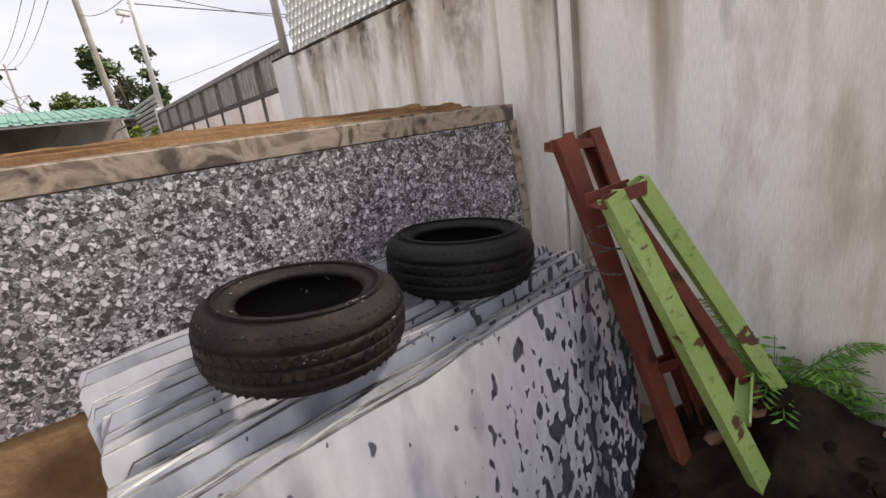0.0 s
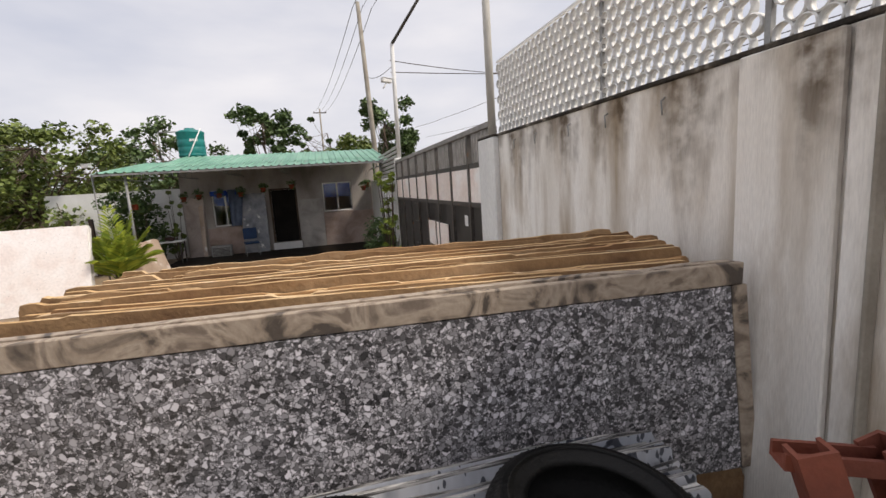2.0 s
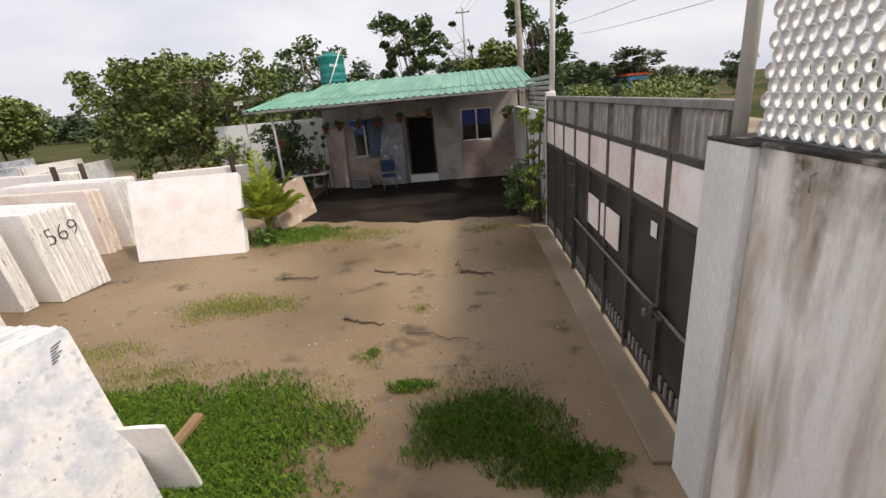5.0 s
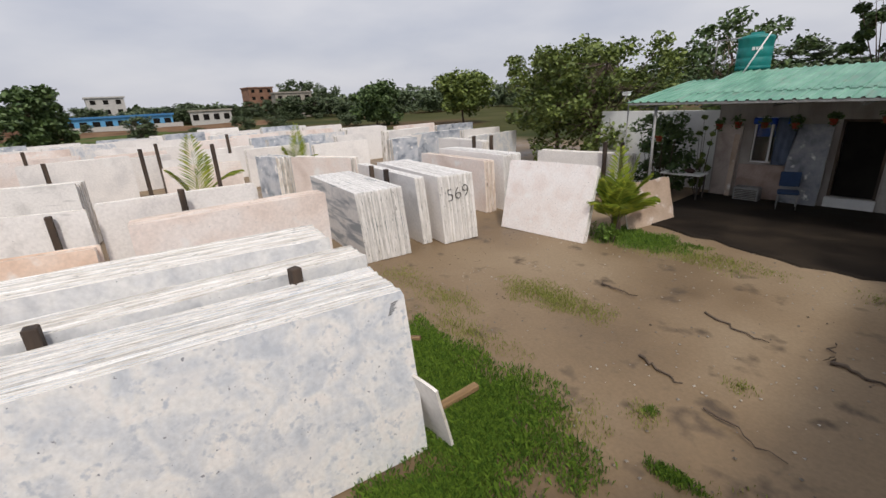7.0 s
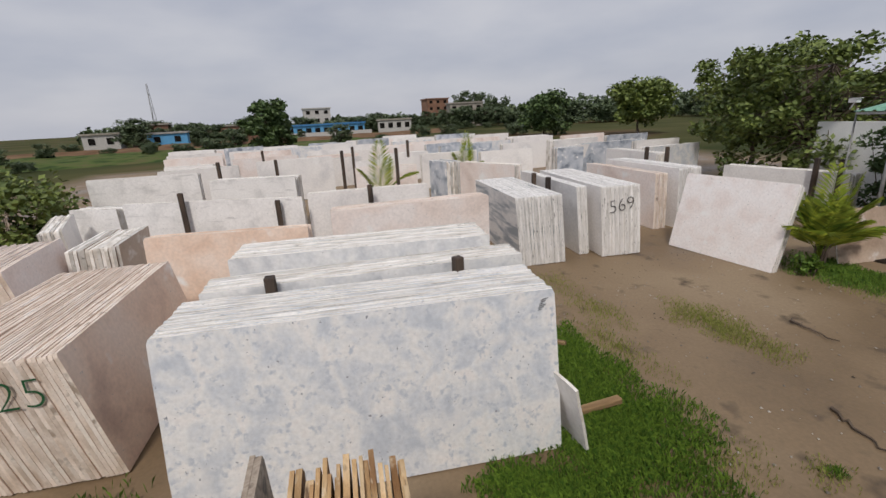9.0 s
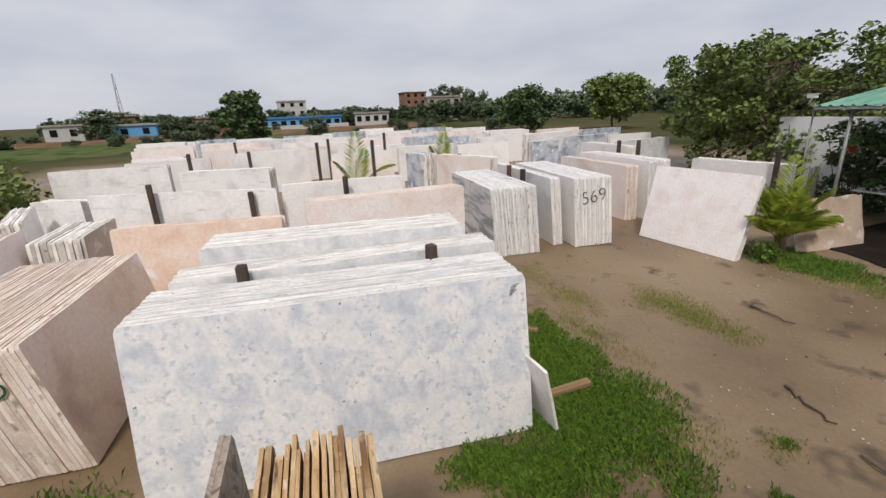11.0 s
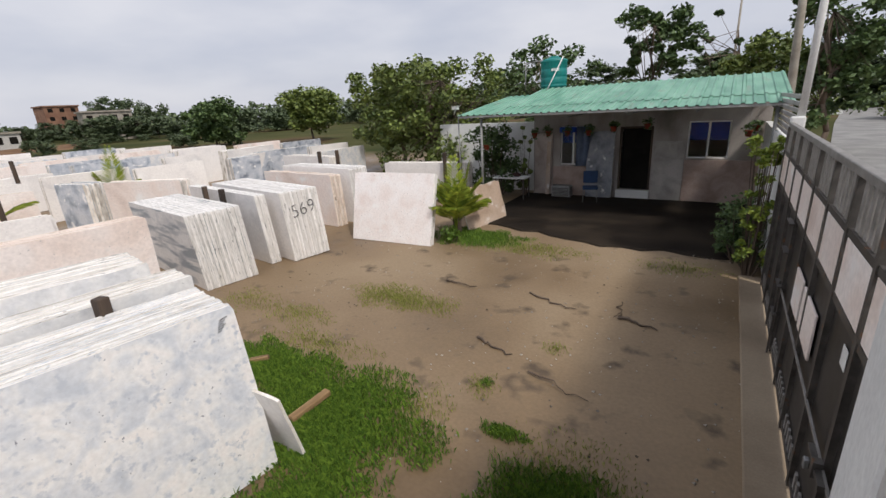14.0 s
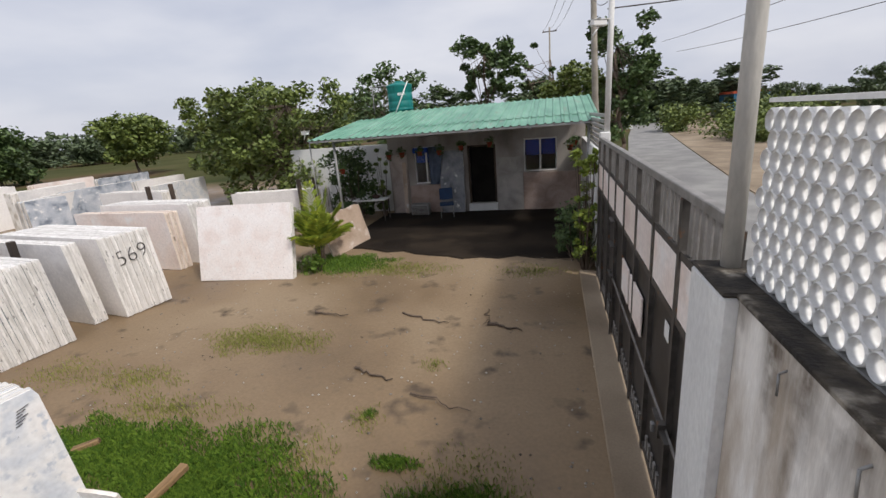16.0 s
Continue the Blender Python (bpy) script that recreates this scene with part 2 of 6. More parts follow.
M_GROUND = material("wet_sandy_mud", [(0.16, 0.108, 0.060), (0.23, 0.162, 0.096), (0.285, 0.212, 0.135)], scale=0.4, rough=0.3, rough2=0.8, bump=0.35, fine=26,
                    detail=9, spots=[((0.10, 0.072, 0.047), 2.2, 0.6, 0.72)])
M_CONCRETE = material("weathered_concrete", [(0.26, 0.23, 0.19), (0.38, 0.35, 0.30)], scale=3, rough=0.85, bump=0.3)
M_POST = material("old_timber_post", [(0.035, 0.025, 0.02), (0.10, 0.07, 0.05)], scale=6, rough=0.8, bump=0.5, stretch=(1, 1, 0.2))
M_DARK = material("dark_interior", [(0.012, 0.011, 0.01), (0.02, 0.018, 0.016)], scale=3, rough=0.9, bump=0)


def ground_cover(m):
    """Mud in the yard, green and brown fields past its edge."""
    n, l = m.node_tree.nodes, m.node_tree.links
    b = n["Principled BSDF"]
    mud = b.inputs["Base Color"].links[0].from_socket
    tc = n.new("ShaderNodeTexCoord")
    sep = n.new("ShaderNodeSeparateXYZ")
    l.new(tc.outputs["Object"], sep.inputs[0])
    patch = n.new("ShaderNodeTexNoise")
    patch.inputs["Scale"].default_value = 0.05
    patch.inputs["Detail"].default_value = 8
    l.new(tc.outputs["Object"], patch.inputs["Vector"])
    field = n.new("ShaderNodeValToRGB")
    e = field.color_ramp.elements
    e[0].position, e[0].color = 0.36, (0.042, 0.052, 0.02, 1)
    e[1].position, e[1].color = 0.54, (0.085, 0.085, 0.036, 1)
    x = e.new(0.62)
    x.color = (0.12, 0.085, 0.05, 1)
    l.new(patch.outputs["Fac"], field.inputs["Fac"])

    def ramp(sock, low, high):
        r = n.new("ShaderNodeMapRange")
        r.inputs["From Min"].default_value, r.inputs["From Max"].default_value = low, high
        l.new(sock, r.inputs["Value"])
        return r.outputs[0]

    def most(a, c):
        x = n.new("ShaderNodeMath")
        x.operation = "MAXIMUM"
        l.new(a, x.inputs[0])
        l.new(c, x.inputs[1])
        return x.outputs[0]

    out = most(most(ramp(sep.outputs["X"], -40, -44), ramp(sep.outputs["Y"], 22, 26)), most(ramp(sep.outputs["Y"], -14, -17), ramp(sep.outputs["X"], 6.5, 8.5)))
    mix = n.new("ShaderNodeMix")
    mix.data_type = "RGBA"
    l.new(out, mix.inputs["Factor"])
    l.new(mud, mix.inputs["A"])
    l.new(field.outputs["Color"], mix.inputs["B"])
    wet = b.inputs["Roughness"].links[0].from_socket
    dry = n.new("ShaderNodeMix")
    l.new(out, dry.inputs["Factor"])
    l.new(wet, dry.inputs["A"])
    dry.inputs["B"].default_value = 1.0
    l.new(dry.outputs["Result"], b.inputs["Roughness"])
    dull = n.new("ShaderNodeMapRange")
    dull.inputs["To Min"].default_value, dull.inputs["To Max"].default_value = 0.3, 0.03
    l.new(out, dull.inputs["Value"])
    l.new(dull.outputs[0], b.inputs["Specular IOR Level"])
    l.new(mix.outputs["Result"], b.inputs["Base Color"])


def rain_stains(m, top, reach=0.75):
    """Black mould that runs down from the wall's top in streaks."""
    n, l = m.node_tree.nodes, m.node_tree.links
    b = n["Principled BSDF"]
    paint = b.inputs["Base Color"].links[0].from_socket
    tc = n.new("ShaderNodeTexCoord")
    sep = n.new("ShaderNodeSeparateXYZ")
    l.new(tc.outputs["Object"], sep.inputs[0])
    mp = n.new("ShaderNodeMapping")
    mp.inputs["Scale"].default_value = (1, 3.2, 0.5)
    l.new(tc.outputs["Object"], mp.inputs["Vector"])
    streak = n.new("ShaderNodeTexNoise")
    streak.inputs["Scale"].default_value = 1.7
    streak.inputs["Detail"].default_value = 7
    l.new(mp.outputs[0], streak.inputs["Vector"])
    down = n.new("ShaderNodeMapRange")
    down.inputs["From Min"].default_value, down.inputs["From Max"].default_value = top - reach, top + 0.05
    down.inputs["To Min"].default_value, down.inputs["To Max"].default_value = -0.22, 0.17
    l.new(sep.outputs["Z"], down.inputs["Value"])
    add = n.new("ShaderNodeMath")
    l.new(streak.outputs["Fac"], add.inputs[0])
    l.new(down.outputs[0], add.inputs[1])
    r = n.new("ShaderNodeMapRange")
    r.inputs["From Min"].default_value, r.inputs["From Max"].default_value = 0.5, 0.74
    r.inputs["To Max"].default_value = 0.93
    l.new(add.outputs[0], r.inputs["Value"])
    wide_map = n.new("ShaderNodeMapping")
    wide_map.inputs["Scale"].default_value = (1, 2.1, 0.55)
    wide_map.inputs["Location"].default_value = (0, 3.3, 0.7)
    l.new(tc.outputs["Object"], wide_map.inputs["Vector"])
    wide = n.new("ShaderNodeTexNoise")
    wide.inputs["Scale"].default_value = 1.5
    wide.inputs["Detail"].default_value = 9
    wide.inputs["Roughness"].default_value = 0.62
    l.new(wide_map.outputs[0], wide.inputs["Vector"])
    wr = n.new("ShaderNodeMapRange")
    wr.inputs["From Min"].default_value, wr.inputs["From Max"].default_value = 0.51, 0.7
    wr.inputs["To Max"].default_value = 0.66
    l.new(wide.outputs["Fac"], wr.inputs["Value"])
    brown = n.new("ShaderNodeMix")
    brown.data_type = "RGBA"
    l.new(wr.outputs[0], brown.inputs["Factor"])
    l.new(paint, brown.inputs["A"])
    brown.inputs["B"].default_value = (0.31, 0.22, 0.125, 1)
    paint = brown.outputs["Result"]
    mould = n.new("ShaderNodeTexNoise")
    mould.inputs["Scale"].default_value = 11
    mould.inputs["Detail"].default_value = 8
    l.new(tc.outputs["Object"], mould.inputs["Vector"])
    broken = n.new("ShaderNodeMapRange")
    broken.inputs["From Min"].default_value, broken.inputs["From Max"].default_value = 0.36, 0.58
    broken.inputs["To Min"].default_value = 0.25
    l.new(mould.outputs["Fac"], broken.inputs["Value"])
    amount = n.new("ShaderNodeMath")
    amount.operation = "MULTIPLY"
    l.new(r.outputs[0], amount.inputs[0])
    l.new(broken.outputs[0], amount.inputs[1])
    mix = n.new("ShaderNodeMix")
    mix.data_type = "RGBA"
    l.new(amount.outputs[0], mix.inputs["Factor"])
    l.new(paint, mix.inputs["A"])
    mix.inputs["B"].default_value = (0.095, 0.064, 0.036, 1)
    l.new(mix.outputs["Result"], b.inputs["Base Color"])


def granite():
    """Polished granite: packed crystals of white, grey and near black."""
    m = material("speckled_granite", [(0.10, 0.10, 0.11), (0.14, 0.14, 0.15)], rough=0.3, bump=0.0)
    n, l = m.node_tree.nodes, m.node_tree.links
    b = n["Principled BSDF"]
    tc = n.new("ShaderNodeTexCoord")
    wob = n.new("ShaderNodeTexNoise")
    wob.inputs["Scale"].default_value = 50
    l.new(tc.outputs["Object"], wob.inputs["Vector"])
    mx = n.new("ShaderNodeMix")
    mx.data_type = "RGBA"
    mx.inputs["Factor"].default_value = 0.02
    l.new(tc.outputs["Object"], mx.inputs["A"])
    l.new(wob.outputs["Color"], mx.inputs["B"])
    def cells(scale, stops, seam):
        v = n.new("ShaderNodeTexVoronoi")
        v.inputs["Scale"].default_value = scale
        l.new(mx.outputs["Result"], v.inputs["Vector"])
        sp = n.new("ShaderNodeSeparateColor")
        l.new(v.outputs["Color"], sp.inputs[0])
        rp = n.new("ShaderNodeValToRGB")
        e = rp.color_ramp.elements
        for k, (p, c) in enumerate(stops):
            el = e[k] if k < 2 else e.new(p)
            el.position, el.color = p, (c * 1.01, c * 0.98, c * 1.03, 1)
        l.new(sp.outputs[0], rp.inputs["Fac"])
        edge = n.new("ShaderNodeTexVoronoi")
        edge.feature = "DISTANCE_TO_EDGE"
        edge.inputs["Scale"].default_value = scale
        l.new(mx.outputs["Result"], edge.inputs["Vector"])
        r = n.new("ShaderNodeMapRange")
        r.inputs["From Min"].default_value, r.inputs["From Max"].default_value = 0.02, seam
        r.inputs["To Min"].default_value = 0.3
        l.new(edge.outputs["Distance"], r.inputs["Value"])
        x = n.new("ShaderNodeMix")
        x.data_type, x.blend_type = "RGBA", "MULTIPLY"
        x.inputs["Factor"].default_value = 1.0
        l.new(rp.outputs["Color"], x.inputs["A"])
        l.new(r.outputs[0], x.inputs["B"])
        return x.outputs["Result"]

    big = cells(52, ((0.0, 0.04), (0.24, 0.10), (0.40, 0.27), (0.62, 0.44), (0.82, 0.66), (1.0, 0.80)), 0.13)
    small = cells(120, ((0.0, 0.04), (0.34, 0.14), (0.65, 0.40), (1.0, 0.74)), 0.16)
    pick = n.new("ShaderNodeTexNoise")
    pick.inputs["Scale"].default_value = 30
    l.new(tc.outputs["Object"], pick.inputs["Vector"])
    share = n.new("ShaderNodeMapRange")
    share.inputs["From Min"].default_value, share.inputs["From Max"].default_value = 0.47, 0.53
    l.new(pick.outputs["Fac"], share.inputs["Value"])
    x = n.new("ShaderNodeMix")
    x.data_type = "RGBA"
    l.new(share.outputs[0], x.inputs["Factor"])
    l.new(big, x.inputs["A"])
    l.new(small, x.inputs["B"])
    col = x.outputs["Result"]
    l.new(col, b.inputs["Base Color"])
    return m


def foliage(name, dark, light):
    m = bpy.data.materials.new(name)
    m.use_nodes = True
    n, l = m.node_tree.nodes, m.node_tree.links
    b = n["Principled BSDF"]
    g = n.new("ShaderNodeNewGeometry")
    r = n.new("ShaderNodeValToRGB")
    r.color_ramp.elements[0].color = (*dark, 1)
    r.color_ramp.elements[1].color = (*light, 1)
    l.new(g.outputs["Random Per Island"], r.inputs["Fac"])
    l.new(r.outputs["Color"], b.inputs["Base Color"])
    b.inputs["Roughness"].default_value = 0.6
    return m


def plain(name, colour, rough=0.6, metal=0.0):
    return material(name, [tuple(c * 0.85 for c in colour), tuple(min(1, c * 1.12) for c in colour)], scale=6, rough=rough, metal=metal, bump=0.05)


ground_cover(M_GROUND)
rain_stains(M_WALL, 2.33)
M_GRANITE = granite()
M_RIM = material("swirled_stone_rim", [(0.09, 0.072, 0.058), (0.32, 0.255, 0.195), (0.42, 0.345, 0.27), (0.20, 0.155, 0.12)], scale=5, rough=0.6, bump=0.2, distort=2.5, detail=4)
M_LEAF = foliage("broad_leaf", (0.055, 0.09, 0.016), (0.20, 0.25, 0.055))
M_LEAF_DARK = foliage("dark_leaf", (0.035, 0.07, 0.022), (0.11, 0.17, 0.05))
M_LEAF_FAR = foliage("distant_leaf", (0.055, 0.085, 0.04), (0.125, 0.165, 0.075))
M_LEAF_LIME = foliage("lime_leaf", (0.10, 0.17, 0.02), (0.30, 0.36, 0.05))
M_PALM = foliage("palm_leaf", (0.11, 0.19, 0.015), (0.36, 0.40, 0.04))
M_GRASS = foliage("grass_blade", (0.045, 0.11, 0.012), (0.18, 0.29, 0.035))
M_GRASS_DRY = foliage("yellow_grass", (0.17, 0.19, 0.04), (0.32, 0.33, 0.09))
M_BARK = material("tree_bark", [(0.07, 0.05, 0.035), (0.16, 0.12, 0.09)], scale=5, rough=0.9, bump=0.6, stretch=(1, 1, 0.2))
M_RUBBER = material("worn_tyre_rubber", [(0.006, 0.006, 0.006), (0.013, 0.0125, 0.012)], scale=6, rough=0.5, bump=0.4, fine=70,
                    spots=[((0.24, 0.23, 0.21), 26, 0.74, 0.77)])
M_RUBBER_DIRTY = material("mud_stained_rubber", [(0.007, 0.0065, 0.006), (0.02, 0.016, 0.013)], scale=5, rough=0.6, bump=0.5, fine=60,
                          spots=[((0.06, 0.042, 0.028), 4.5, 0.54, 0.78), ((0.24, 0.22, 0.19), 30, 0.69, 0.73)])
M_DARK.node_tree.nodes["Principled BSDF"].inputs["Specular IOR Level"].default_value = 0.05
for rubber in (M_RUBBER, M_RUBBER_DIRTY):
    rubber.node_tree.nodes["Principled BSDF"].inputs["Specular IOR Level"].default_value = 0.22
M_TEAL = plain("teal_plastic", (0.0, 0.185, 0.17), 0.4)
M_BLUE = plain("blue_cloth", (0.03, 0.10, 0.50), 0.85)
M_POT = plain("terracotta_red", (0.32, 0.05, 0.025), 0.7)
M_ASPHALT = material("worn_asphalt", [(0.19, 0.185, 0.18), (0.30, 0.295, 0.28)], scale=0.8, rough=0.75, bump=0.3, fine=50)
M_SHOULDER = material("sandy_shoulder", [(0.20, 0.15, 0.10), (0.34, 0.27, 0.19)], scale=0.7, rough=0.9, bump=0.3)
M_BRICK = material("raw_brickwork", [(0.20, 0.10, 0.065), (0.30, 0.17, 0.11)], scale=0.6, rough=0.9, bump=0.2)
M_INK = plain("black_marker", (0.02, 0.02, 0.022), 0.6)
M_INK_GREEN = plain("green_paint_mark", (0.01, 0.09, 0.03), 0.6)
M_GLASS = material("window_glass", [(0.75, 0.8, 0.85), (0.8, 0.85, 0.9)], scale=2, rough=0.03, rough2=0.06, bump=0.0)
M_GLASS.node_tree.nodes["Principled BSDF"].inputs["Transmission Weight"].default_value = 1.0
M_TIN = material("corrugated_tin", [(0.30, 0.29, 0.27), (0.45, 0.44, 0.42)], scale=3, rough=0.5, metal=0.3, bump=0.1)


# ---- shaping helpers ----
def part(name, bm, mat, parent=None, label="", mats=None):
    me = bpy.data.meshes.new(name)
    bm.normal_update()
    bm.to_mesh(me)
    bm.free()
    for m in mats or [mat]:
        me.materials.append(m)
    ob = new(name, me)
    if parent is not None:
        ob.parent = parent
    if label:
        ob["label"] = label
    return ob


def thing(name, label, category, m=None, group="", kind=""):
    ob = new(name)
    ob.empty_display_size = 0.2
    if m is not None:
        ob.matrix_world = m
    return tagged(ob, label, category, group, kind)


def box(bm, x0, y0, z0, x1, y1, z1, m=None, mi=0):
    vs = [bm.verts.new((x, y, z)) for z in (z0, z1) for y in (y0, y1) for x in (x0, x1)]
    for f in ((0, 2, 3, 1), (4, 5, 7, 6), (0, 1, 5, 4), (2, 6, 7, 3), (0, 4, 6, 2), (1, 3, 7, 5)):
        bm.faces.new([vs[i] for i in f]).material_index = mi
    if m is not None:
        bmesh.ops.transform(bm, matrix=m, verts=vs)
    return vs


def boxed(*boxes, bevel=0.0):
    bm = bmesh.new()
    for b in boxes:
        box(bm, *b)
    if bevel:
        bmesh.ops.bevel(bm, geom=bm.edges[:], offset=bevel, segments=1, affect="EDGES", profile=0.5)
    return bm


def tube(bm, a, b, r0, r1=None, sides=10, cap=True):
    a, b = Vector(a), Vector(b)
    r1 = r0 if r1 is None else r1
    q = (b - a).to_track_quat("Z", "Y")
    rings = []
    for p, r in ((a, r0), (b, r1)):
        rings.append([bm.verts.new(p + q @ Vector((r * math.cos(2 * math.pi * i / sides), r * math.sin(2 * math.pi * i / sides), 0))) for i in range(sides)])
    for i in range(sides):
        f = bm.faces.new((rings[0][i], rings[0][(i + 1) % sides], rings[1][(i + 1) % sides], rings[1][i]))
        f.smooth = True
    if cap:
        bm.faces.new(rings[0][::-1])
        bm.faces.new(rings[1])
    return rings


def lathe(bm, profile, sides=32, closed=False):
    """Turn a profile of (radius, height) round the z axis."""
    rings = [[bm.verts.new((r * math.cos(2 * math.pi * i / sides), r * math.sin(2 * math.pi * i / sides), z)) for i in range(sides)] for r, z in profile]
    pairs = list(zip(rings, rings[1:])) + ([(rings[-1], rings[0])] if closed else [])
    for a, b in pairs:
        for i in range(sides):
            bm.faces.new((a[i], a[(i + 1) % sides], b[(i + 1) % sides], b[i])).smooth = True
    return rings


def facing(a, b):
    """A frame with x from a to b along the ground, y away from the viewer and z up."""
    u = Vector((b[0] - a[0], b[1] - a[1], 0)).normalized()
    back = Vector((-u.y, u.x, 0))
    m = Matrix.Identity(4)
    m.col[0][:3], m.col[1][:3], m.col[2][:3], m.col[3][:3] = u, back, (0, 0, 1), (a[0], a[1], a[2] if len(a) > 2 else 0)
    return m


def slab_mesh(rng, length, height, thick, rugged=0.02, steps=9, drop=0.0):
    """One sawn slab: x along its length, z up, y its thickness, with an uneven outline."""
    bm = bmesh.new()
    out, o = [], rng.uniform(0, 99)
    for i in range(steps + 1):
        x = length * i / steps
        z = rugged * 0.5 * noise.noise((x * 1.5, o, 0)) + rugged * 0.6 * noise.noise((x * 9, o, 5))
        if noise.noise((x * 3.1, o, 9)) > 0.3:
            z -= rugged * 1.3
        out.append((x, height - drop * i / steps + z))
    c = rng.uniform(0.01, 0.06)
    out[-1] = (length - c * 0.4, height - drop - rng.uniform(0, rugged))
    out[0] = (c * 0.4, height - rng.uniform(0, rugged))
    right = [(length + rng.uniform(-rugged, rugged) * 0.5, (height - drop) * (1 - k / 4) - c * (k == 0)) for k in range(0, 4)] + [(length - 0.01, 0)]
    left = [(0.01, 0)] + [(rng.uniform(-rugged, rugged) * 0.5, height * k / 4 - c * (k == 4)) for k in range(1, 5)]
    loop = out + right + left
    f = [bm.verts.new((x, 0, z)) for x, z in loop]
    b = [bm.verts.new((x, thick, z)) for x, z in loop]
    bm.faces.new(f[::-1]).material_index = 0
    bm.faces.new(b).material_index = 0
    for i in range(len(loop)):
        j = (i + 1) % len(loop)
        bm.faces.new((f[i], f[j], b[j], b[i])).material_index = 1
    bmesh.ops.recalc_face_normals(bm, faces=bm.faces[:])
    return bm


def stack(a, b, height, depth, count, mat="white", edge=None, lean=0.0, label="", seed=0, rugged=0.008, fan=0.0, group="marble slab stacks", spread=0.03, name="marble_slab_stack", gap=0.93, drop=0.0, rise=0.0):
    """Slabs stood on edge one behind another from the line a-b backwards."""
    rng = random.Random(seed)
    m = facing(a, b)
    length = (Vector(b[:2]) - Vector(a[:2])).length
    base = thing(name, label or "stack of upright sawn marble slabs standing on muddy ground", "marble slabs", m, group)
    pitch = depth / count
    for i in range(count):
        ln = length * (1 - rng.uniform(0, spread))
        h = height * (1 - rng.uniform(0, spread)) if i else height
        h += rise * i / count
        s = part("slab", slab_mesh(rng, ln, h, pitch * gap, rugged, drop=drop), None, base, mats=[M_MARBLE.get(mat) or mat, edge or M_EDGE])
        s.matrix_local = pose(rng.uniform(0, length - ln), i * pitch + rng.uniform(0, 0.1) * pitch, 0.0, -(lean + fan * i / count), 0, 0)
    return base


def leaves(bm, rng, centre, radius, count, size, squash=0.8, long=1.6):
    """Small folded leaves scattered in a clump."""
    c = Vector(centre)
    for _ in range(count):
        d = Vector((rng.gauss(0, 1), rng.gauss(0, 1), rng.gauss(0, squash)))
        d = d.normalized() * radius * rng.random() ** 0.45
        d.z *= squash
        p = c + d
        q = Euler((rng.uniform(-1.1, 1.1), rng.uniform(-1.1, 1.1), rng.uniform(0, 6.3))).to_quaternion()
        s = size * rng.uniform(0.6, 1.3)
        a, b, e, f = (q @ Vector(v) * s + p for v in ((0, -long / 2, 0), (0.5, 0, 0.12), (0, long / 2, 0), (-0.5, 0, 0.12)))
        va, vb, ve, vf = (bm.verts.new(v) for v in (a, b, e, f))
        bm.faces.new((va, vb, ve))
        bm.faces.new((va, ve, vf))


def tree_parts(rng, height, spread, clumps, per, leaf, trunk=0.14, low=0.35, mat=None, clump=0.28, top=0.85):
    """Meshes of a tapered trunk with limbs, and of a broken crown."""
    wood, crown = bmesh.new(), bmesh.new()
    p, r = Vector((0, 0, -0.05)), trunk
    tops = []
    for i in range(5):
        q = p + Vector((rng.uniform(-0.06, 0.06) * height, rng.uniform(-0.06, 0.06) * height, height * top / 5))
        tube(wood, p, q, r, r * 0.78, 8)
        p, r = q, r * 0.78
        tops.append((p.copy(), r))
    for k in range(clumps):
        base, br = tops[rng.randrange(1, 5)]
        a = rng.uniform(0, 6.283)
        far = rng.uniform(0.25, 1.0) * spread
        z = height * rng.uniform(low, 1.0) - 0.25 * far * rng.random()
        tip = Vector((math.cos(a) * far, math.sin(a) * far, z))
        tube(wood, base, tip, max(0.012, br * 0.45), 0.008, 5)
        leaves(crown, rng, tip, spread * clump * rng.uniform(0.6, 1.3), per, leaf)
    return wood, crown


def tree(name, label, at, seed, height, spread, clumps, per, leaf, mat, group="", **kw):
    rng = random.Random(seed)
    wood, crown = tree_parts(rng, height, spread, clumps, per, leaf, **kw)
    t = thing(name, label, "tree", pose(*at, 0, 0, rng.uniform(0, 360)), group)
    part("trunk", wood, M_BARK, t)
    part("crown", crown, mat, t)
    return t


# ---- ground ----
def ground():
    bm = bmesh.new()
    xs = [-900, -400, -200, -110, -70, -50] + [-42 + 0.7 * i for i in range(66)] + [5, 8, 14, 30, 90, 300, 900]
    ys = [-900, -300, -100, -40, -20] + [-12 + 0.7 * i for i in range(54)] + [28, 36, 50, 80, 150, 300, 900]
    grid = []
    for y in ys:
        row = []
        for x in xs:
            z = 0.03 * noise.noise((x * 0.5, y * 0.5, 0)) + 0.018 * noise.noise((x * 1.7, y * 1.7, 4)) if -42 < x < 0.8 and -12 < y < 26 else 0.0
            row.append(bm.verts.new((x, y, z - 0.012)))
        grid.append(row)
    for j in range(len(ys) - 1):
        for i in range(len(xs) - 1):
            bm.faces.new((grid[j][i], grid[j][i + 1], grid[j + 1][i + 1], grid[j + 1][i])).smooth = True
    return tagged(part("ground", bm, M_GROUND), "wet sandy mud yard ground with shallow puddles", "ground", kind="structure")


ground()


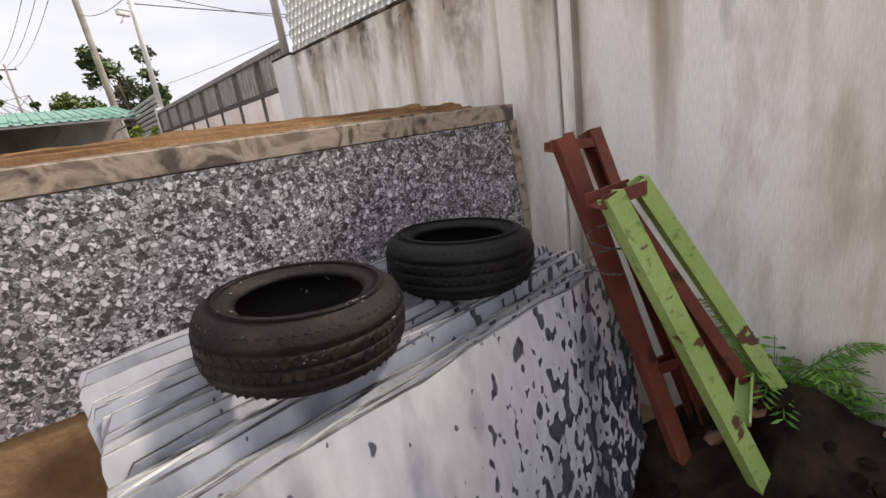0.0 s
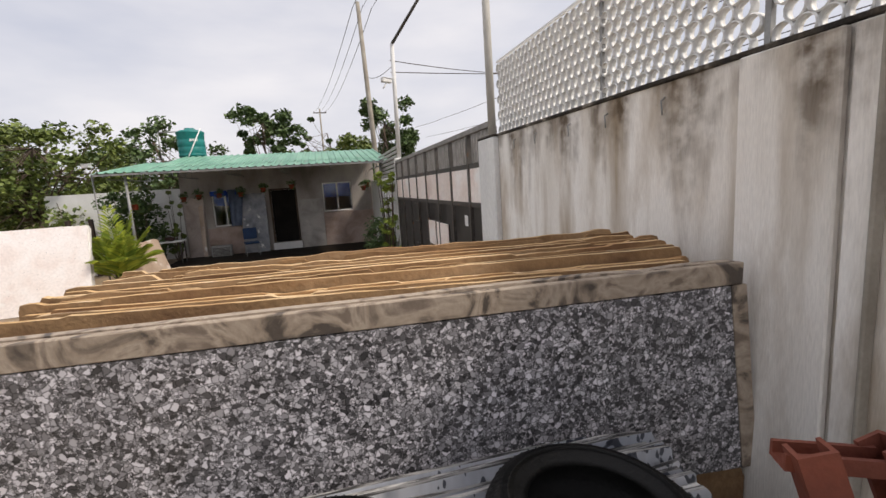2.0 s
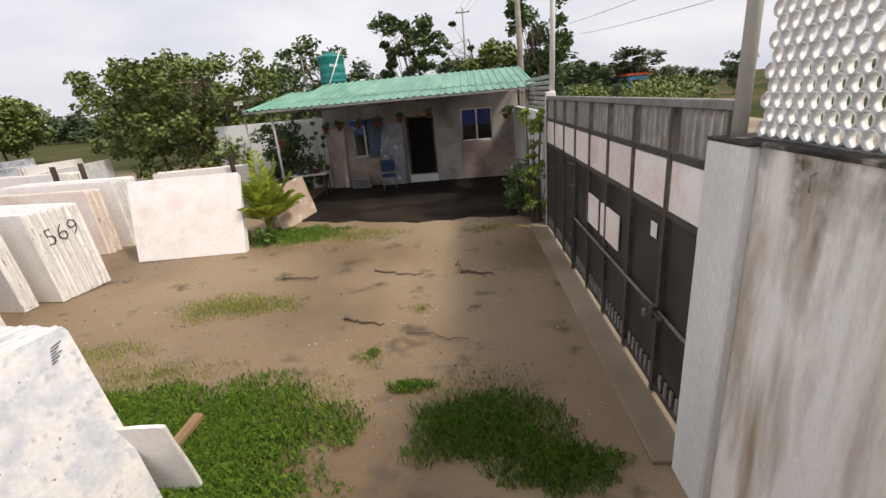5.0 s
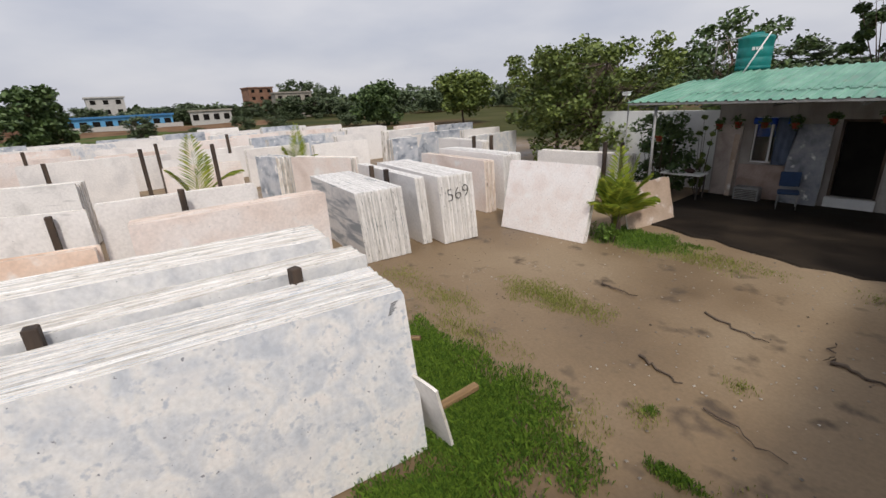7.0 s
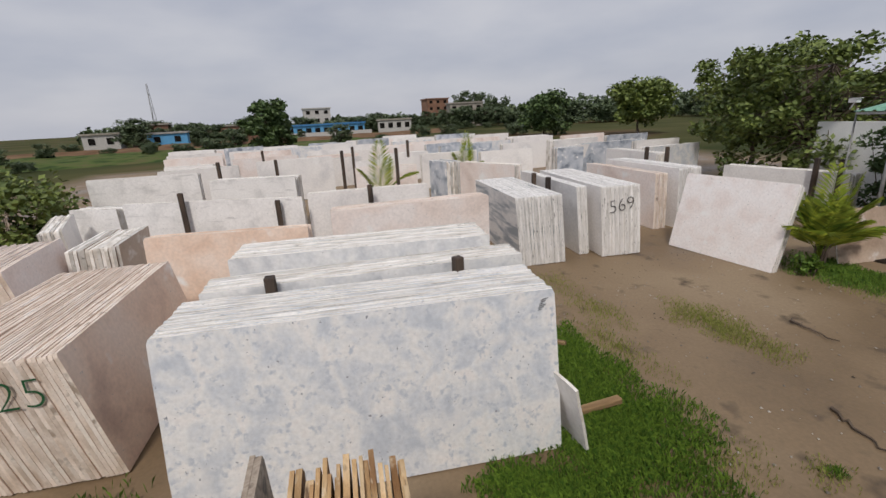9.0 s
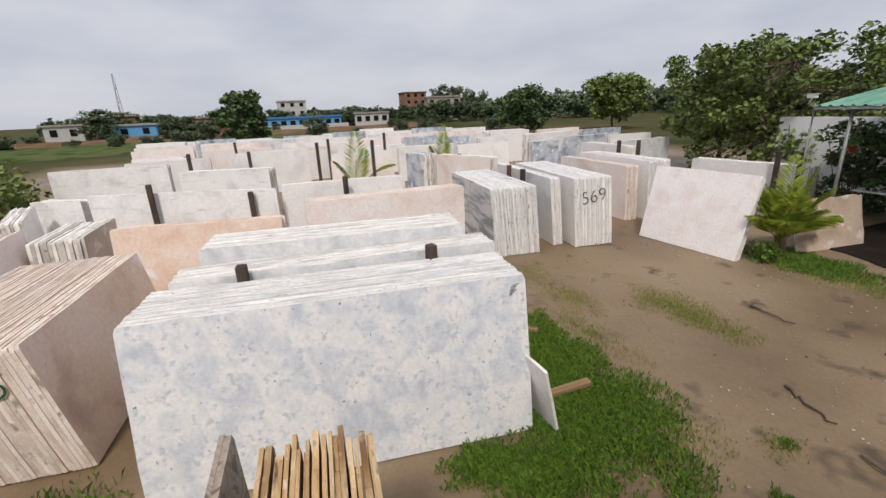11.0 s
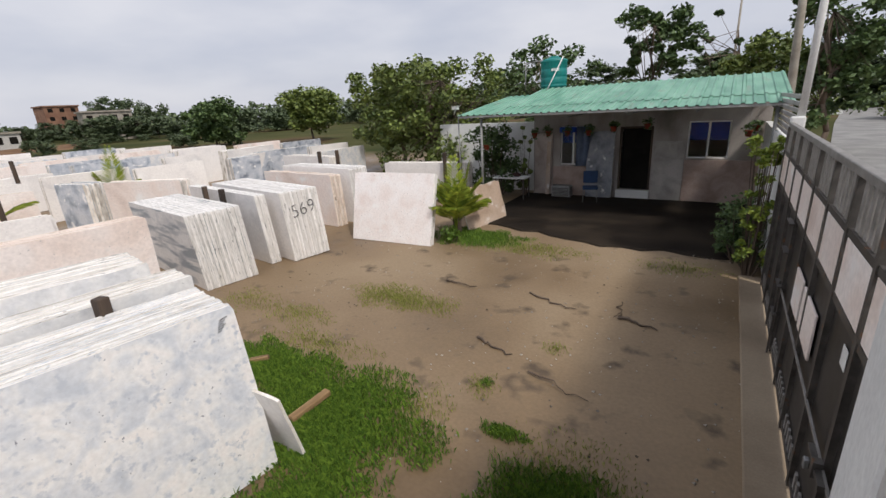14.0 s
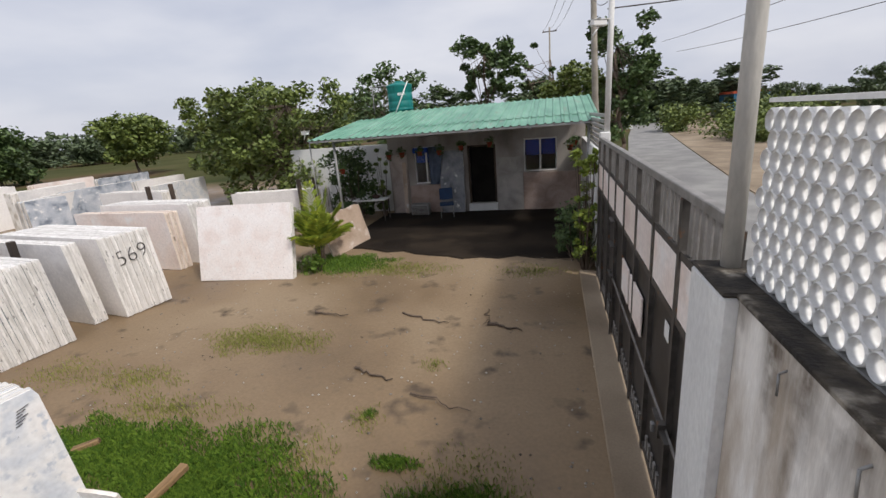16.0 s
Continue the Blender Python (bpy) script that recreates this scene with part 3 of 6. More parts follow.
def ribbon(name, line, width, z, mat, label, category):
    bm = bmesh.new()
    rows = []
    for i, p in enumerate(line):
        a, b = Vector(line[max(0, i - 1)]), Vector(line[min(len(line) - 1, i + 1)])
        side = Vector((b.y - a.y, a.x - b.x)).normalized() * width / 2
        q = Vector(p)
        rows.append((bm.verts.new((*(q - side), z)), bm.verts.new((*(q + side), z)), bm.verts.new((*(q + side), z - 0.06)), bm.verts.new((*(q - side), z - 0.06))))
    for r, s in zip(rows, rows[1:]):
        for k in range(4):
            bm.faces.new((r[k], r[(k + 1) % 4], s[(k + 1) % 4], s[k]))
    bmesh.ops.recalc_face_normals(bm, faces=bm.faces[:])
    return tagged(part(name, bm, mat), label, category, kind="structure")


ROAD = [(2.6, -60), (2.6, -20), (2.7, 5), (3.1, 12), (4.2, 20), (5.9, 32), (7.8, 45), (12, 70), (22, 110)]
ribbon("road", ROAD, 3.5, 0.035, M_ASPHALT, "narrow worn grey asphalt road outside the gate", "road")
ribbon("road_shoulder", [(x + 5.9, y) for x, y in ROAD], 8.0, 0.02, M_SHOULDER, "sandy brown verge beside the road", "verge")
tagged(part("gate_sill", boxed((-0.33, 1.26, -0.1, 0.22, 7.6, 0.03), bevel=0.01), M_SHOULDER), "worn concrete strip under the gate", "sill", kind="structure")

# ---- boundary wall on the road side ----
WX, WT = -0.145, 2.33


def boundary_wall():
    w = tagged(part("wall_road", boxed((WX, -12.0, -0.1, WX + 0.2, 0.86, WT)), M_WALL), "tall rain-stained cement boundary wall with black mould along its top", "wall", kind="structure")
    for y in (-1.84, -5.2):
        part("pilaster", boxed((WX - 0.035, y, -0.1, WX - 0.003, y + 0.34, WT - 0.004), bevel=0.006), M_WALL, w)
    part("joint_strip", boxed((WX - 0.022, -1.935, -0.1, WX - 0.003, -1.855, WT - 0.004), bevel=0.005), M_WALL, w)
    part("joint_strip", boxed((WX - 0.05, -1.951, -0.1, WX - 0.003, -1.938, WT - 0.006), bevel=0.004), M_CONCRETE, w)
    part("coping", boxed((WX - 0.012, -12.0, WT + 0.002, WX + 0.212, 0.86, WT + 0.022), bevel=0.004), M_MOULD, w)
    p = tagged(part("gate_pillar", boxed((WX - 0.055, 0.863, -0.1, WX + 0.33, 1.25, WT), bevel=0.012), M_PLASTER), "white-painted cement gate pillar with a mouldy cap", "pillar", kind="structure")
    part("cap", boxed((WX - 0.057, 0.861, WT + 0.001, WX + 0.332, 1.252, WT + 0.02), bevel=0.008), M_MOULD, p)
    rng = random.Random(3)
    for k in range(9):
        y = 0.55 - k * 0.42 + rng.uniform(-0.1, 0.1)
        bm = bmesh.new()
        tube(bm, (WX + 0.004, y, WT - 0.06), (WX - 0.02, y, WT - 0.075), 0.004, 0.004, 5)
        tube(bm, (WX - 0.02, y, WT - 0.075), (WX - 0.022, y - 0.01, WT - 0.14), 0.004, 0.004, 5)
        part("wire_hook", bm, M_GALV, w)


M_MOULD = material("mouldy_cement_cap", [(0.018, 0.015, 0.012), (0.06, 0.05, 0.038), (0.34, 0.31, 0.26)], scale=9, stops=(0.4, 0.72), rough=0.9, bump=0.6)
boundary_wall()


def ring_screen():
    """Rows of short pipe rings, set in a thin frame on the wall."""
    s = thing("ring_screen", "white screen of stacked pipe rings on top of the wall", "screen", pose(-0.04, 1.06, WT + 0.025))
    pitch, rise, rows, reach = 0.078, 0.0675, 9, 5.6
    bm = bmesh.new()
    hole, deep, sides = 0.0355, 0.022, 18
    loops = []
    for x, inner in ((-deep, True), (-deep, False), (deep, False), (deep, True)):
        ring = []
        for k in range(sides):
            a = 2 * math.pi * k / sides
            off = (a + math.pi / 6) % (math.pi / 3) - math.pi / 6
            r = hole if inner else 0.0388 / math.cos(off)
            ring.append(bm.verts.new((x * (1.0 if inner else 0.75), r * math.cos(a), r * math.sin(a))))
        loops.append(ring)
    for p, q in zip(loops, loops[1:] + loops[:1]):
        for k in range(sides):
            bm.faces.new((p[k], p[(k + 1) % sides], q[(k + 1) % sides], q[k])).smooth = p is loops[3]
    bmesh.ops.recalc_face_normals(bm, faces=bm.faces[:])
    first = part("ring", bm, M_WHITE, s)
    spots = []
    for i in range(int(reach / pitch)):
        for j in range(rows):
            y = -0.045 - (i + 0.5 * (j % 2)) * pitch
            if not any(abs(y + 0.56 + k) < 0.03 for k in range(1, 6)):
                spots.append((0, y, 0.042 + j * rise))
    spots.sort(key=lambda p: -p[1])
    first.location = spots[0]
    for p in spots[1:300]:
        o = first.copy()
        scene.collection.objects.link(o)
        o.location = p
    far = bmesh.new()
    tmp = first.data
    for p in spots[300:]:
        n0 = len(far.verts)
        far.from_mesh(tmp)
        far.verts.ensure_lookup_table()
        bmesh.ops.translate(far, vec=p, verts=far.verts[n0:])
    tagged(part("ring_field", far, M_WHITE, s), kind="stuff")
    part("top_rail", boxed((-0.012, -reach, 0.64, 0.012, 0.0, 0.655)), M_WHITE, s)
    part("bottom_rail", boxed((-0.02, -reach, -0.004, 0.02, 0.0, 0.003)), M_GALV, s)
    for k in range(1, 6):
        part("strut", boxed((-0.012, -0.56 - k - 0.012, 0.004, 0.012, -0.56 - k + 0.012, 0.638)), M_GALV, s)


ring_screen()
pole = thing("wall_pole", "thin concrete pole at the end of the wall", "pole", pose(-0.075, 1.15, 0))
bm = bmesh.new()
tube(bm, (0, 0.02, WT + 0.015), (-0.01, 0.02, 3.9), 0.038, 0.034, 12)
part("shaft", bm, material("pale_pole_concrete", [(0.40, 0.385, 0.35), (0.54, 0.52, 0.48)], scale=5, rough=0.85, bump=0.3, stretch=(1, 1, 0.3)), pole)


# ---- gate, far post ----
def gate():
    g = thing("steel_gate", "tall dark steel gate with pink marble panels and a barred top", "gate", pose(-0.02, 1.3, 0))
    L, n = 5.9, 8
    part("top_rail", boxed((-0.03, 0, 2.47, 0.03, L, 2.53), bevel=0.006), M_BARSTEEL, g)
    for name, z in (("mid_rail", 2.1), ("lower_rail", 1.66), ("bottom_rail", 0.1)):
        part(name, boxed((-0.025, 0, z, 0.025, L, z + 0.05)), M_STEEL, g)
    part("lock_rail", boxed((-0.04, 0, 0.84, -0.027, L * 0.62, 0.865)), M_BARSTEEL, g)
    ys = [L * i / n for i in range(n + 1)]
    for i, y in enumerate(ys):
        w = 0.035 if i == 5 else 0.026
        part("upright", boxed((-0.034, y - w, 0.06, 0.034, y + w, 2.468)), M_STEEL, g)
        if i < n:
            part("marble_panel", boxed((-0.024, y + 0.045, 1.715, -0.004, ys[i + 1] - 0.045, 2.095), bevel=0.004), M_MARBLE["pink"], g)
            part("sheet", boxed((0.004, y + 0.03, 0.3, 0.012, ys[i + 1] - 0.03, 1.655)), M_SHEET, g)
            part("foot_sheet", boxed((0.004, y + 0.03, 0.152, 0.012, ys[i + 1] - 0.03, 0.296)), M_SHEET, g)
    bar = None
    for i in range(n):
        for k in range(6):
            y = ys[i] + 0.06 + k * (ys[i + 1] - ys[i] - 0.12) / 6
            if bar is None:
                bar = part("bar", boxed((-0.012, 0, 2.152, 0.012, 0.062, 2.468), bevel=0.004), M_BARSTEEL, g)
                tooth = part("tooth", boxed((-0.02, 0, 0.155, -0.004, 0.045, 0.29)), M_BARSTEEL, g)
                bar.location = tooth.location = (0, y, 0)
                continue
            for o in (bar, tooth):
                c = o.copy()
                scene.collection.objects.link(c)
                c.location = (0, y, 0)
    for y0, y1 in ((2.32, 2.95), (3.05, 3.55)):
        part("sign_panel", boxed((-0.03, y0 - 0.55, 1.0, -0.012, y1 - 0.55, 1.38), bevel=0.004), M_MARBLE["pink"], g)
    part("notice", boxed((-0.01, 0.9, 1.42, -0.006, 1.02, 1.55)), M_WHITE, g)
    latch = part("latch", boxed((-0.075, 0.56, 0.83, -0.035, 0.95, 0.86), (-0.085, 0.7, 0.79, -0.035, 0.76, 0.9)), M_STEEL, g)
    part("padlock", boxed((-0.1, 0.82, 0.74, -0.07, 0.87, 0.81), bevel=0.006), M_GALV, latch)
    for z in (1.62, 1.3, 0.9, 0.55):
        part("bolt", boxed((-0.08, L * 5 / n - 0.12, z, -0.036, L * 5 / n + 0.16, z + 0.015)), M_STEEL, g)
    part("drop_bar", boxed((-0.06, L * 5 / n - 0.02, 0.02, -0.04, L * 5 / n, 0.95)), M_STEEL, g)
    return g


M_BARSTEEL = material("grey_painted_steel", [(0.19, 0.18, 0.165), (0.30, 0.285, 0.27)], scale=8, rough=0.5, metal=0.2, bump=0.1)
gate()
post = thing("gate_post", "white-painted square concrete post at the gate's far end", "post", pose(0.06, 7.42, 0))
part("shaft", boxed((-0.085, -0.085, -0.05, 0.085, 0.085, 2.6), bevel=0.015), M_PLASTER, post)
bm = bmesh.new()
tube(bm, (0.03, 0.0, 2.6), (0.06, 0.0, 5.1), 0.05, 0.045, 10)
part("pole", bm, M_PLASTER, post)
bm = bmesh.new()
tube(bm, (0.06, 0.0, 5.1), (0.55, -0.9, 5.75), 0.035, 0.03, 8)
part("lamp_arm", bm, M_STEEL, post)


def security_camera(name, at, turn):
    c = thing(name, "small white outdoor security camera on a bracket", "security camera", pose(*at, 0, 0, turn), "security cameras")
    part("housing", boxed((-0.05, -0.13, -0.04, 0.05, 0.13, 0.05), bevel=0.015), M_WHITE, c)
    part("hood", boxed((-0.06, -0.17, 0.052, 0.06, 0.12, 0.06)), M_WHITE, c)
    bm = bmesh.new()
    tube(bm, (0, 0, -0.04), (0, 0.1, -0.17), 0.015, 0.015, 6)
    part("bracket", bm, M_WHITE, c)


security_camera("security_camera", (-0.09, 7.28, 4.28), 120)
side = tagged(part("wall_lane", boxed((0.0, 7.52, -0.1, 0.14, 13.3, 2.2)), M_PLASTER), "rendered side wall between the gate and the house", "wall", kind="structure")
tin = thing("tin_fence", "weathered corrugated tin sheet above the lane wall", "fence", pose(0.07, 7.6, 2.21))
for k in range(7):
    part("strip", boxed((-0.012, 0.0, 0.02 + k * 0.1, 0.012, 3.4, 0.09 + k * 0.1), bevel=0.008), M_TIN, tin)

# ---- house ----
HY = 13.38


def wall_with_openings(x0, x1, z0, z1, y0, y1, holes):
    """A wall with the holes (x0, x1, z0, z1) left open, as one shell."""
    xs = sorted({x0, x1, *(h[0] for h in holes), *(h[1] for h in holes)})
    zs = sorted({z0, z1, *(h[2] for h in holes), *(h[3] for h in holes)})
    bm = bmesh.new()
    v = {(i, k, s): bm.verts.new((x, (y0, y1)[s], z)) for i, x in enumerate(xs) for k, z in enumerate(zs) for s in (0, 1)}
    solid = {(i, k): not any(h[0] <= xs[i] and xs[i + 1] <= h[1] and h[2] <= zs[k] and zs[k + 1] <= h[3] for h in holes) for i in range(len(xs) - 1) for k in range(len(zs) - 1)}
    for (i, k), full in solid.items():
        if not full:
            continue
        bm.faces.new((v[i, k, 0], v[i + 1, k, 0], v[i + 1, k + 1, 0], v[i, k + 1, 0]))
        bm.faces.new((v[i, k + 1, 1], v[i + 1, k + 1, 1], v[i + 1, k, 1], v[i, k, 1]))
        for d, a, b in (((-1, 0), (i, k), (i, k + 1)), ((1, 0), (i + 1, k), (i + 1, k + 1)), ((0, -1), (i, k), (i + 1, k)), ((0, 1), (i, k + 1), (i + 1, k + 1))):
            if not solid.get((i + d[0], k + d[1])):
                bm.faces.new((v[*a, 0], v[*b, 0], v[*b, 1], v[*a, 1]))
    bmesh.ops.delete(bm, geom=[x for x in bm.verts if not x.link_faces], context="VERTS")
    bmesh.ops.recalc_face_normals(bm, faces=bm.faces[:])
    return bm


M_HOUSE = material("dirty_house_plaster", [(0.20, 0.175, 0.155), (0.33, 0.295, 0.27), (0.42, 0.385, 0.355)], scale=1.3, rough=0.85, bump=0.2, stretch=(1, 1, 0.5))


def cladding(name, colours):
    return material(name, colours, scale=2.2, rough=0.55, bump=0.05, fine=30, vary=0.05, distort=0.8, detail=9, stops=(0.3, 0.68))


M_CLAD = {
    "white": cladding("dusty_grey_cladding", [(0.24, 0.225, 0.205), (0.36, 0.335, 0.31), (0.44, 0.41, 0.385)]),
    "peach": cladding("dusty_pink_cladding", [(0.26, 0.18, 0.15), (0.38, 0.28, 0.235), (0.44, 0.34, 0.295)]),
    "pink": cladding("dusty_beige_cladding", [(0.34, 0.27, 0.235), (0.45, 0.38, 0.34), (0.52, 0.45, 0.41)]),
}


def roof_sheet(x0, x1, ya, za, yb, zb, rib=0.2, mesh_name="roof_sheet"):
    """A trapezoid-ribbed sheet from the eave (ya, za) up to (yb, zb), with thickness."""
    bm = bmesh.new()
    prof, x = [], x0
    while x < x1 - 1e-6:
        for dx, dz in ((0, 0), (rib * 0.6, 0), (rib * 0.7, 0.028), (rib * 0.9, 0.028)):
            if x + dx <= x1:
                prof.append((x + dx, dz))
        x += rib
    prof.append((x1, 0))
    for lift in (0.0, -0.006):
        rows = [(bm.verts.new((px, ya, za + pz + lift)), bm.verts.new((px, yb, zb + pz + lift))) for px, pz in prof]
        for p, q in zip(rows, rows[1:]):
            bm.faces.new((p[0], q[0], q[1], p[1]) if lift == 0 else (p[0], p[1], q[1], q[0]))
    return bm


def window(h, x0, x1, z0, z1):
    w = part("window", boxed((x0, HY + 0.05, z0, x0 + 0.04, HY + 0.09, z1), (x1 - 0.04, HY + 0.05, z0, x1, HY + 0.09, z1),
                             (x0 + 0.041, HY + 0.05, z0, x1 - 0.041, HY + 0.09, z0 + 0.04), (x0 + 0.041, HY + 0.05, z1 - 0.04, x1 - 0.041, HY + 0.09, z1)), M_WHITE, h, "white aluminium frame")
    mid = (x0 + x1) / 2
    part("mullion", boxed((mid - 0.025, HY + 0.045, z0 + 0.041, mid + 0.025, HY + 0.085, z1 - 0.041)), M_WHITE, w)
    for a, b in ((x0 + 0.041, mid - 0.026), (mid + 0.026, x1 - 0.041)):
        part("pane", boxed((a, HY + 0.062, z0 + 0.041, b, HY + 0.068, z1 - 0.041)), M_GLASS, w)
        part("curtain", boxed((a, HY + 0.12, z1 - 0.52, b, HY + 0.128, z1 - 0.02)), M_BLUE, w)


def house():
    h = thing("house", "low plastered house with marble-clad front and green sheet roof", "house", pose(0, 0, 0))
    holes = [(-3.5, -2.59, 0.29, 2.15), (-5.3, -4.5, 1.0, 2.2), (-1.71, -0.71, 1.24, 2.25)]
    part("front_wall", wall_with_openings(-6.2, 0.12, -0.1, 3.1, HY, HY + 0.2, holes), M_HOUSE, h)
    for x in (-6.2, -0.08):
        part("side_wall", boxed((x, HY + 0.202, -0.1, x + 0.2, 18.0, 3.1)), M_PLASTER, h)
    part("back_wall", boxed((-6.2, 18.002, -0.1, 0.12, 18.2, 3.1)), M_PLASTER, h)
    part("flat_roof", boxed((-6.3, 13.9, 3.11, 0.2, 18.3, 3.34), bevel=0.02), M_MOULD, h)
    part("floor_slab", boxed((-6.0, HY + 0.21, 0.0, -0.1, 17.9, 0.09)), M_CONCRETE, h)
    for i in range(8):
        a = -6.15 + i * 0.8
        part("roof_sheet", roof_sheet(a, a + 0.81, 11.05, 2.89, 13.95, 3.38), M_ROOF, h)
        part("eave_sheet", roof_sheet(a, a + 0.81, 10.15, 2.73, 11.2, 2.90), M_ROOF, h)
    part("wing_sheet", roof_sheet(-7.25, -6.16, 10.15, 2.74, 13.6, 3.2), M_ROOF, h, "brighter green side sheet")
    part("fascia", boxed((-7.2, 10.16, 2.675, 0.2, 10.2, 2.725)), M_GALV, h)
    part("ceiling_pipe", boxed((-7.2, 11.9, 2.86, 0.1, 11.95, 2.91)), M_GALV, h)
    for x in (-7.0, -5.6, -4.2, -2.8, -1.4, 0.02):
        bm = bmesh.new()
        tube(bm, (x, 10.2, 2.66), (x, HY - 0.01, 3.16), 0.02, 0.02, 6)
        tube(bm, (x, 10.4, 2.6), (x, HY - 0.01, 2.62), 0.018, 0.018, 6)
        for k in range(4):
            tube(bm, (x, 10.5 + k * 0.7, 2.61), (x, 10.85 + k * 0.7, 2.75 + k * 0.11), 0.012, 0.012, 5)
        part("truss", bm, M_GALV, h)
    for x in (-6.55, 0.0):
        bm = bmesh.new()
        tube(bm, (x, 10.3, -0.05), (x, 10.3, 2.66), 0.035, 0.035, 10)
        part("veranda_post", bm, M_GALV, h)
    for x0, x1, z0, z1 in ((-3.5, -3.44, 0.291, 2.15), (-2.65, -2.59, 0.291, 2.15), (-3.439, -2.651, 2.09, 2.15)):
        part("door_frame", boxed((x0, HY + 0.02, z0, x1, HY + 0.1, z1)), M_POST, h)
    part("door", boxed((-3.438, HY + 0.12, 0.295, -2.652, HY + 0.16, 2.088), bevel=0.004), M_DARK, h, "dark door standing shut in its frame")
    part("threshold", boxed((-3.52, HY - 0.12, -0.05, -2.57, HY - 0.003, 0.285), bevel=0.01), M_PLASTER, h)
    for a in holes[1:]:
        window(h, *a)
    for x0, x1, z0, z1, m in ((-2.55, -1.75, 0.0, 1.72, "white"), (-1.735, 0.1, 0.0, 1.2, "peach"), (-1.735, -1.72, 1.2, 1.72, "white"), (-6.15, -5.55, 0.0, 2.0, "pink"),
                              (-5.53, -4.46, 0.0, 0.95, "peach")):
        part("cladding_slab", boxed((x0, HY - 0.03, z0, x1, HY - 0.004, z1), bevel=0.004), M_CLAD[m], h)
    return h


house()
# Added earth sheet, outlined to where the veranda roof's shade reaches.
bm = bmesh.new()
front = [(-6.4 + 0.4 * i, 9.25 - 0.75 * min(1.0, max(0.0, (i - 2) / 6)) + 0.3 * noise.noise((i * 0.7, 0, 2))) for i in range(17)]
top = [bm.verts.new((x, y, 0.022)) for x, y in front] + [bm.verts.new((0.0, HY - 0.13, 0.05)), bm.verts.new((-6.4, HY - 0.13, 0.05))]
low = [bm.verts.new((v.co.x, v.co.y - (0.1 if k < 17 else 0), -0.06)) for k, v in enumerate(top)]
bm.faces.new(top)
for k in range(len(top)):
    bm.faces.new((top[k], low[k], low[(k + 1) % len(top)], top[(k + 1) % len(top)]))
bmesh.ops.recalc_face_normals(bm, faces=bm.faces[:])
# Wet earth, near black because the roof's shade is painted in.
M_WET_SHADED = material("shaded_wet_earth", [(0.013, 0.010, 0.008), (0.022, 0.017, 0.013), (0.038, 0.029, 0.021)], scale=1.1, rough=0.7, rough2=0.95, bump=0.35, fine=28)
M_WET_SHADED.node_tree.nodes["Principled BSDF"].inputs["Specular IOR Level"].default_value = 0.12
tagged(part("veranda_floor", bm, M_WET_SHADED), "wet trodden earth floor of the veranda, with the roof's shade in its colour", "floor", kind="structure")
for a, b, hgt, m, ln in (((-4.42, 13.12), (-3.62, 13.12), 2.05, "slate", 5), ((-5.72, 13.15), (-5.58, 13.15), 1.75, "tan", 5)):
    stack(a, b, hgt, 0.03, 1, m, lean=ln, name="leaning_slab", label="single stone slab leaning on the house front", group="", seed=int(hgt * 100))
curtain = thing("hanging_cloth", "faded blue cloth hung beside the window", "cloth", pose(-4.75, 13.2, 0.9))
bm = bmesh.new()
cols = [(0.06 * i, 0.03 * math.sin(i * 1.9)) for i in range(9)]
rows = [[bm.verts.new((x * (1 - 0.35 * k / 6), y, 1.3 - 0.2 * k)) for x, y in cols] for k in range(7)]
for r, s in zip(rows, rows[1:]):
    for i in range(8):
        bm.faces.new((r[i], r[i + 1], s[i + 1], s[i])).smooth = True
bmesh.ops.solidify(bm, geom=bm.faces[:], thickness=0.006)
part("cloth", bm, plain("faded_blue_cloth", (0.20, 0.25, 0.36), 0.9), curtain)
for x, y in ((-5.3, 0.5), (-4.65, 0.35)):
    aw = thing("window_shade", "bright blue plastic shade above the window", "shade", pose(x, HY - 0.16, 2.02), "blue window shades")
    part("sheet", boxed((0, 0, 0, y, 0.12, 0.16), bevel=0.02), M_BLUE, aw)


def hanging_pot(at, seed):
    rng = random.Random(seed)
    p = thing("hanging_pot", "small red flowerpot with trailing leaves hung under the eave", "flowerpot", pose(*at), "hanging flowerpots")
    bm = bmesh.new()
    lathe(bm, [(0.0, 0), (0.06, 0), (0.085, 0.12), (0.095, 0.12), (0.095, 0.145), (0.08, 0.145), (0.075, 0.1), (0.0, 0.1)], 14)
    part("pot", bm, M_POT, p)
    bm = bmesh.new()
    leaves(bm, rng, (0, 0, 0.2), 0.16, 60, 0.06)
    leaves(bm, rng, (0.02, -0.03, 0.05), 0.14, 25, 0.05)
    part("leaves", bm, M_LEAF_DARK, p)
    bm = bmesh.new()
    tube(bm, (0, 0, 0.14), (0, 0, 2.72 - at[2]), 0.005, 0.005, 4)
    part("wire", bm, M_GALV, p)


for i, (x, y, z) in enumerate(((-6.5, 10.5, 1.78), (-6.0, 12.9, 1.9), (-5.55, 12.9, 1.95), (-4.95, 12.9, 1.95), (-4.3, 12.9, 1.95), (-3.6, 12.9, 2.05), (-2.7, 12.9, 2.1), (-0.35, 12.5, 1.9), (-0.2, 12.8, 2.0))):
    hanging_pot((x, y, z), i)


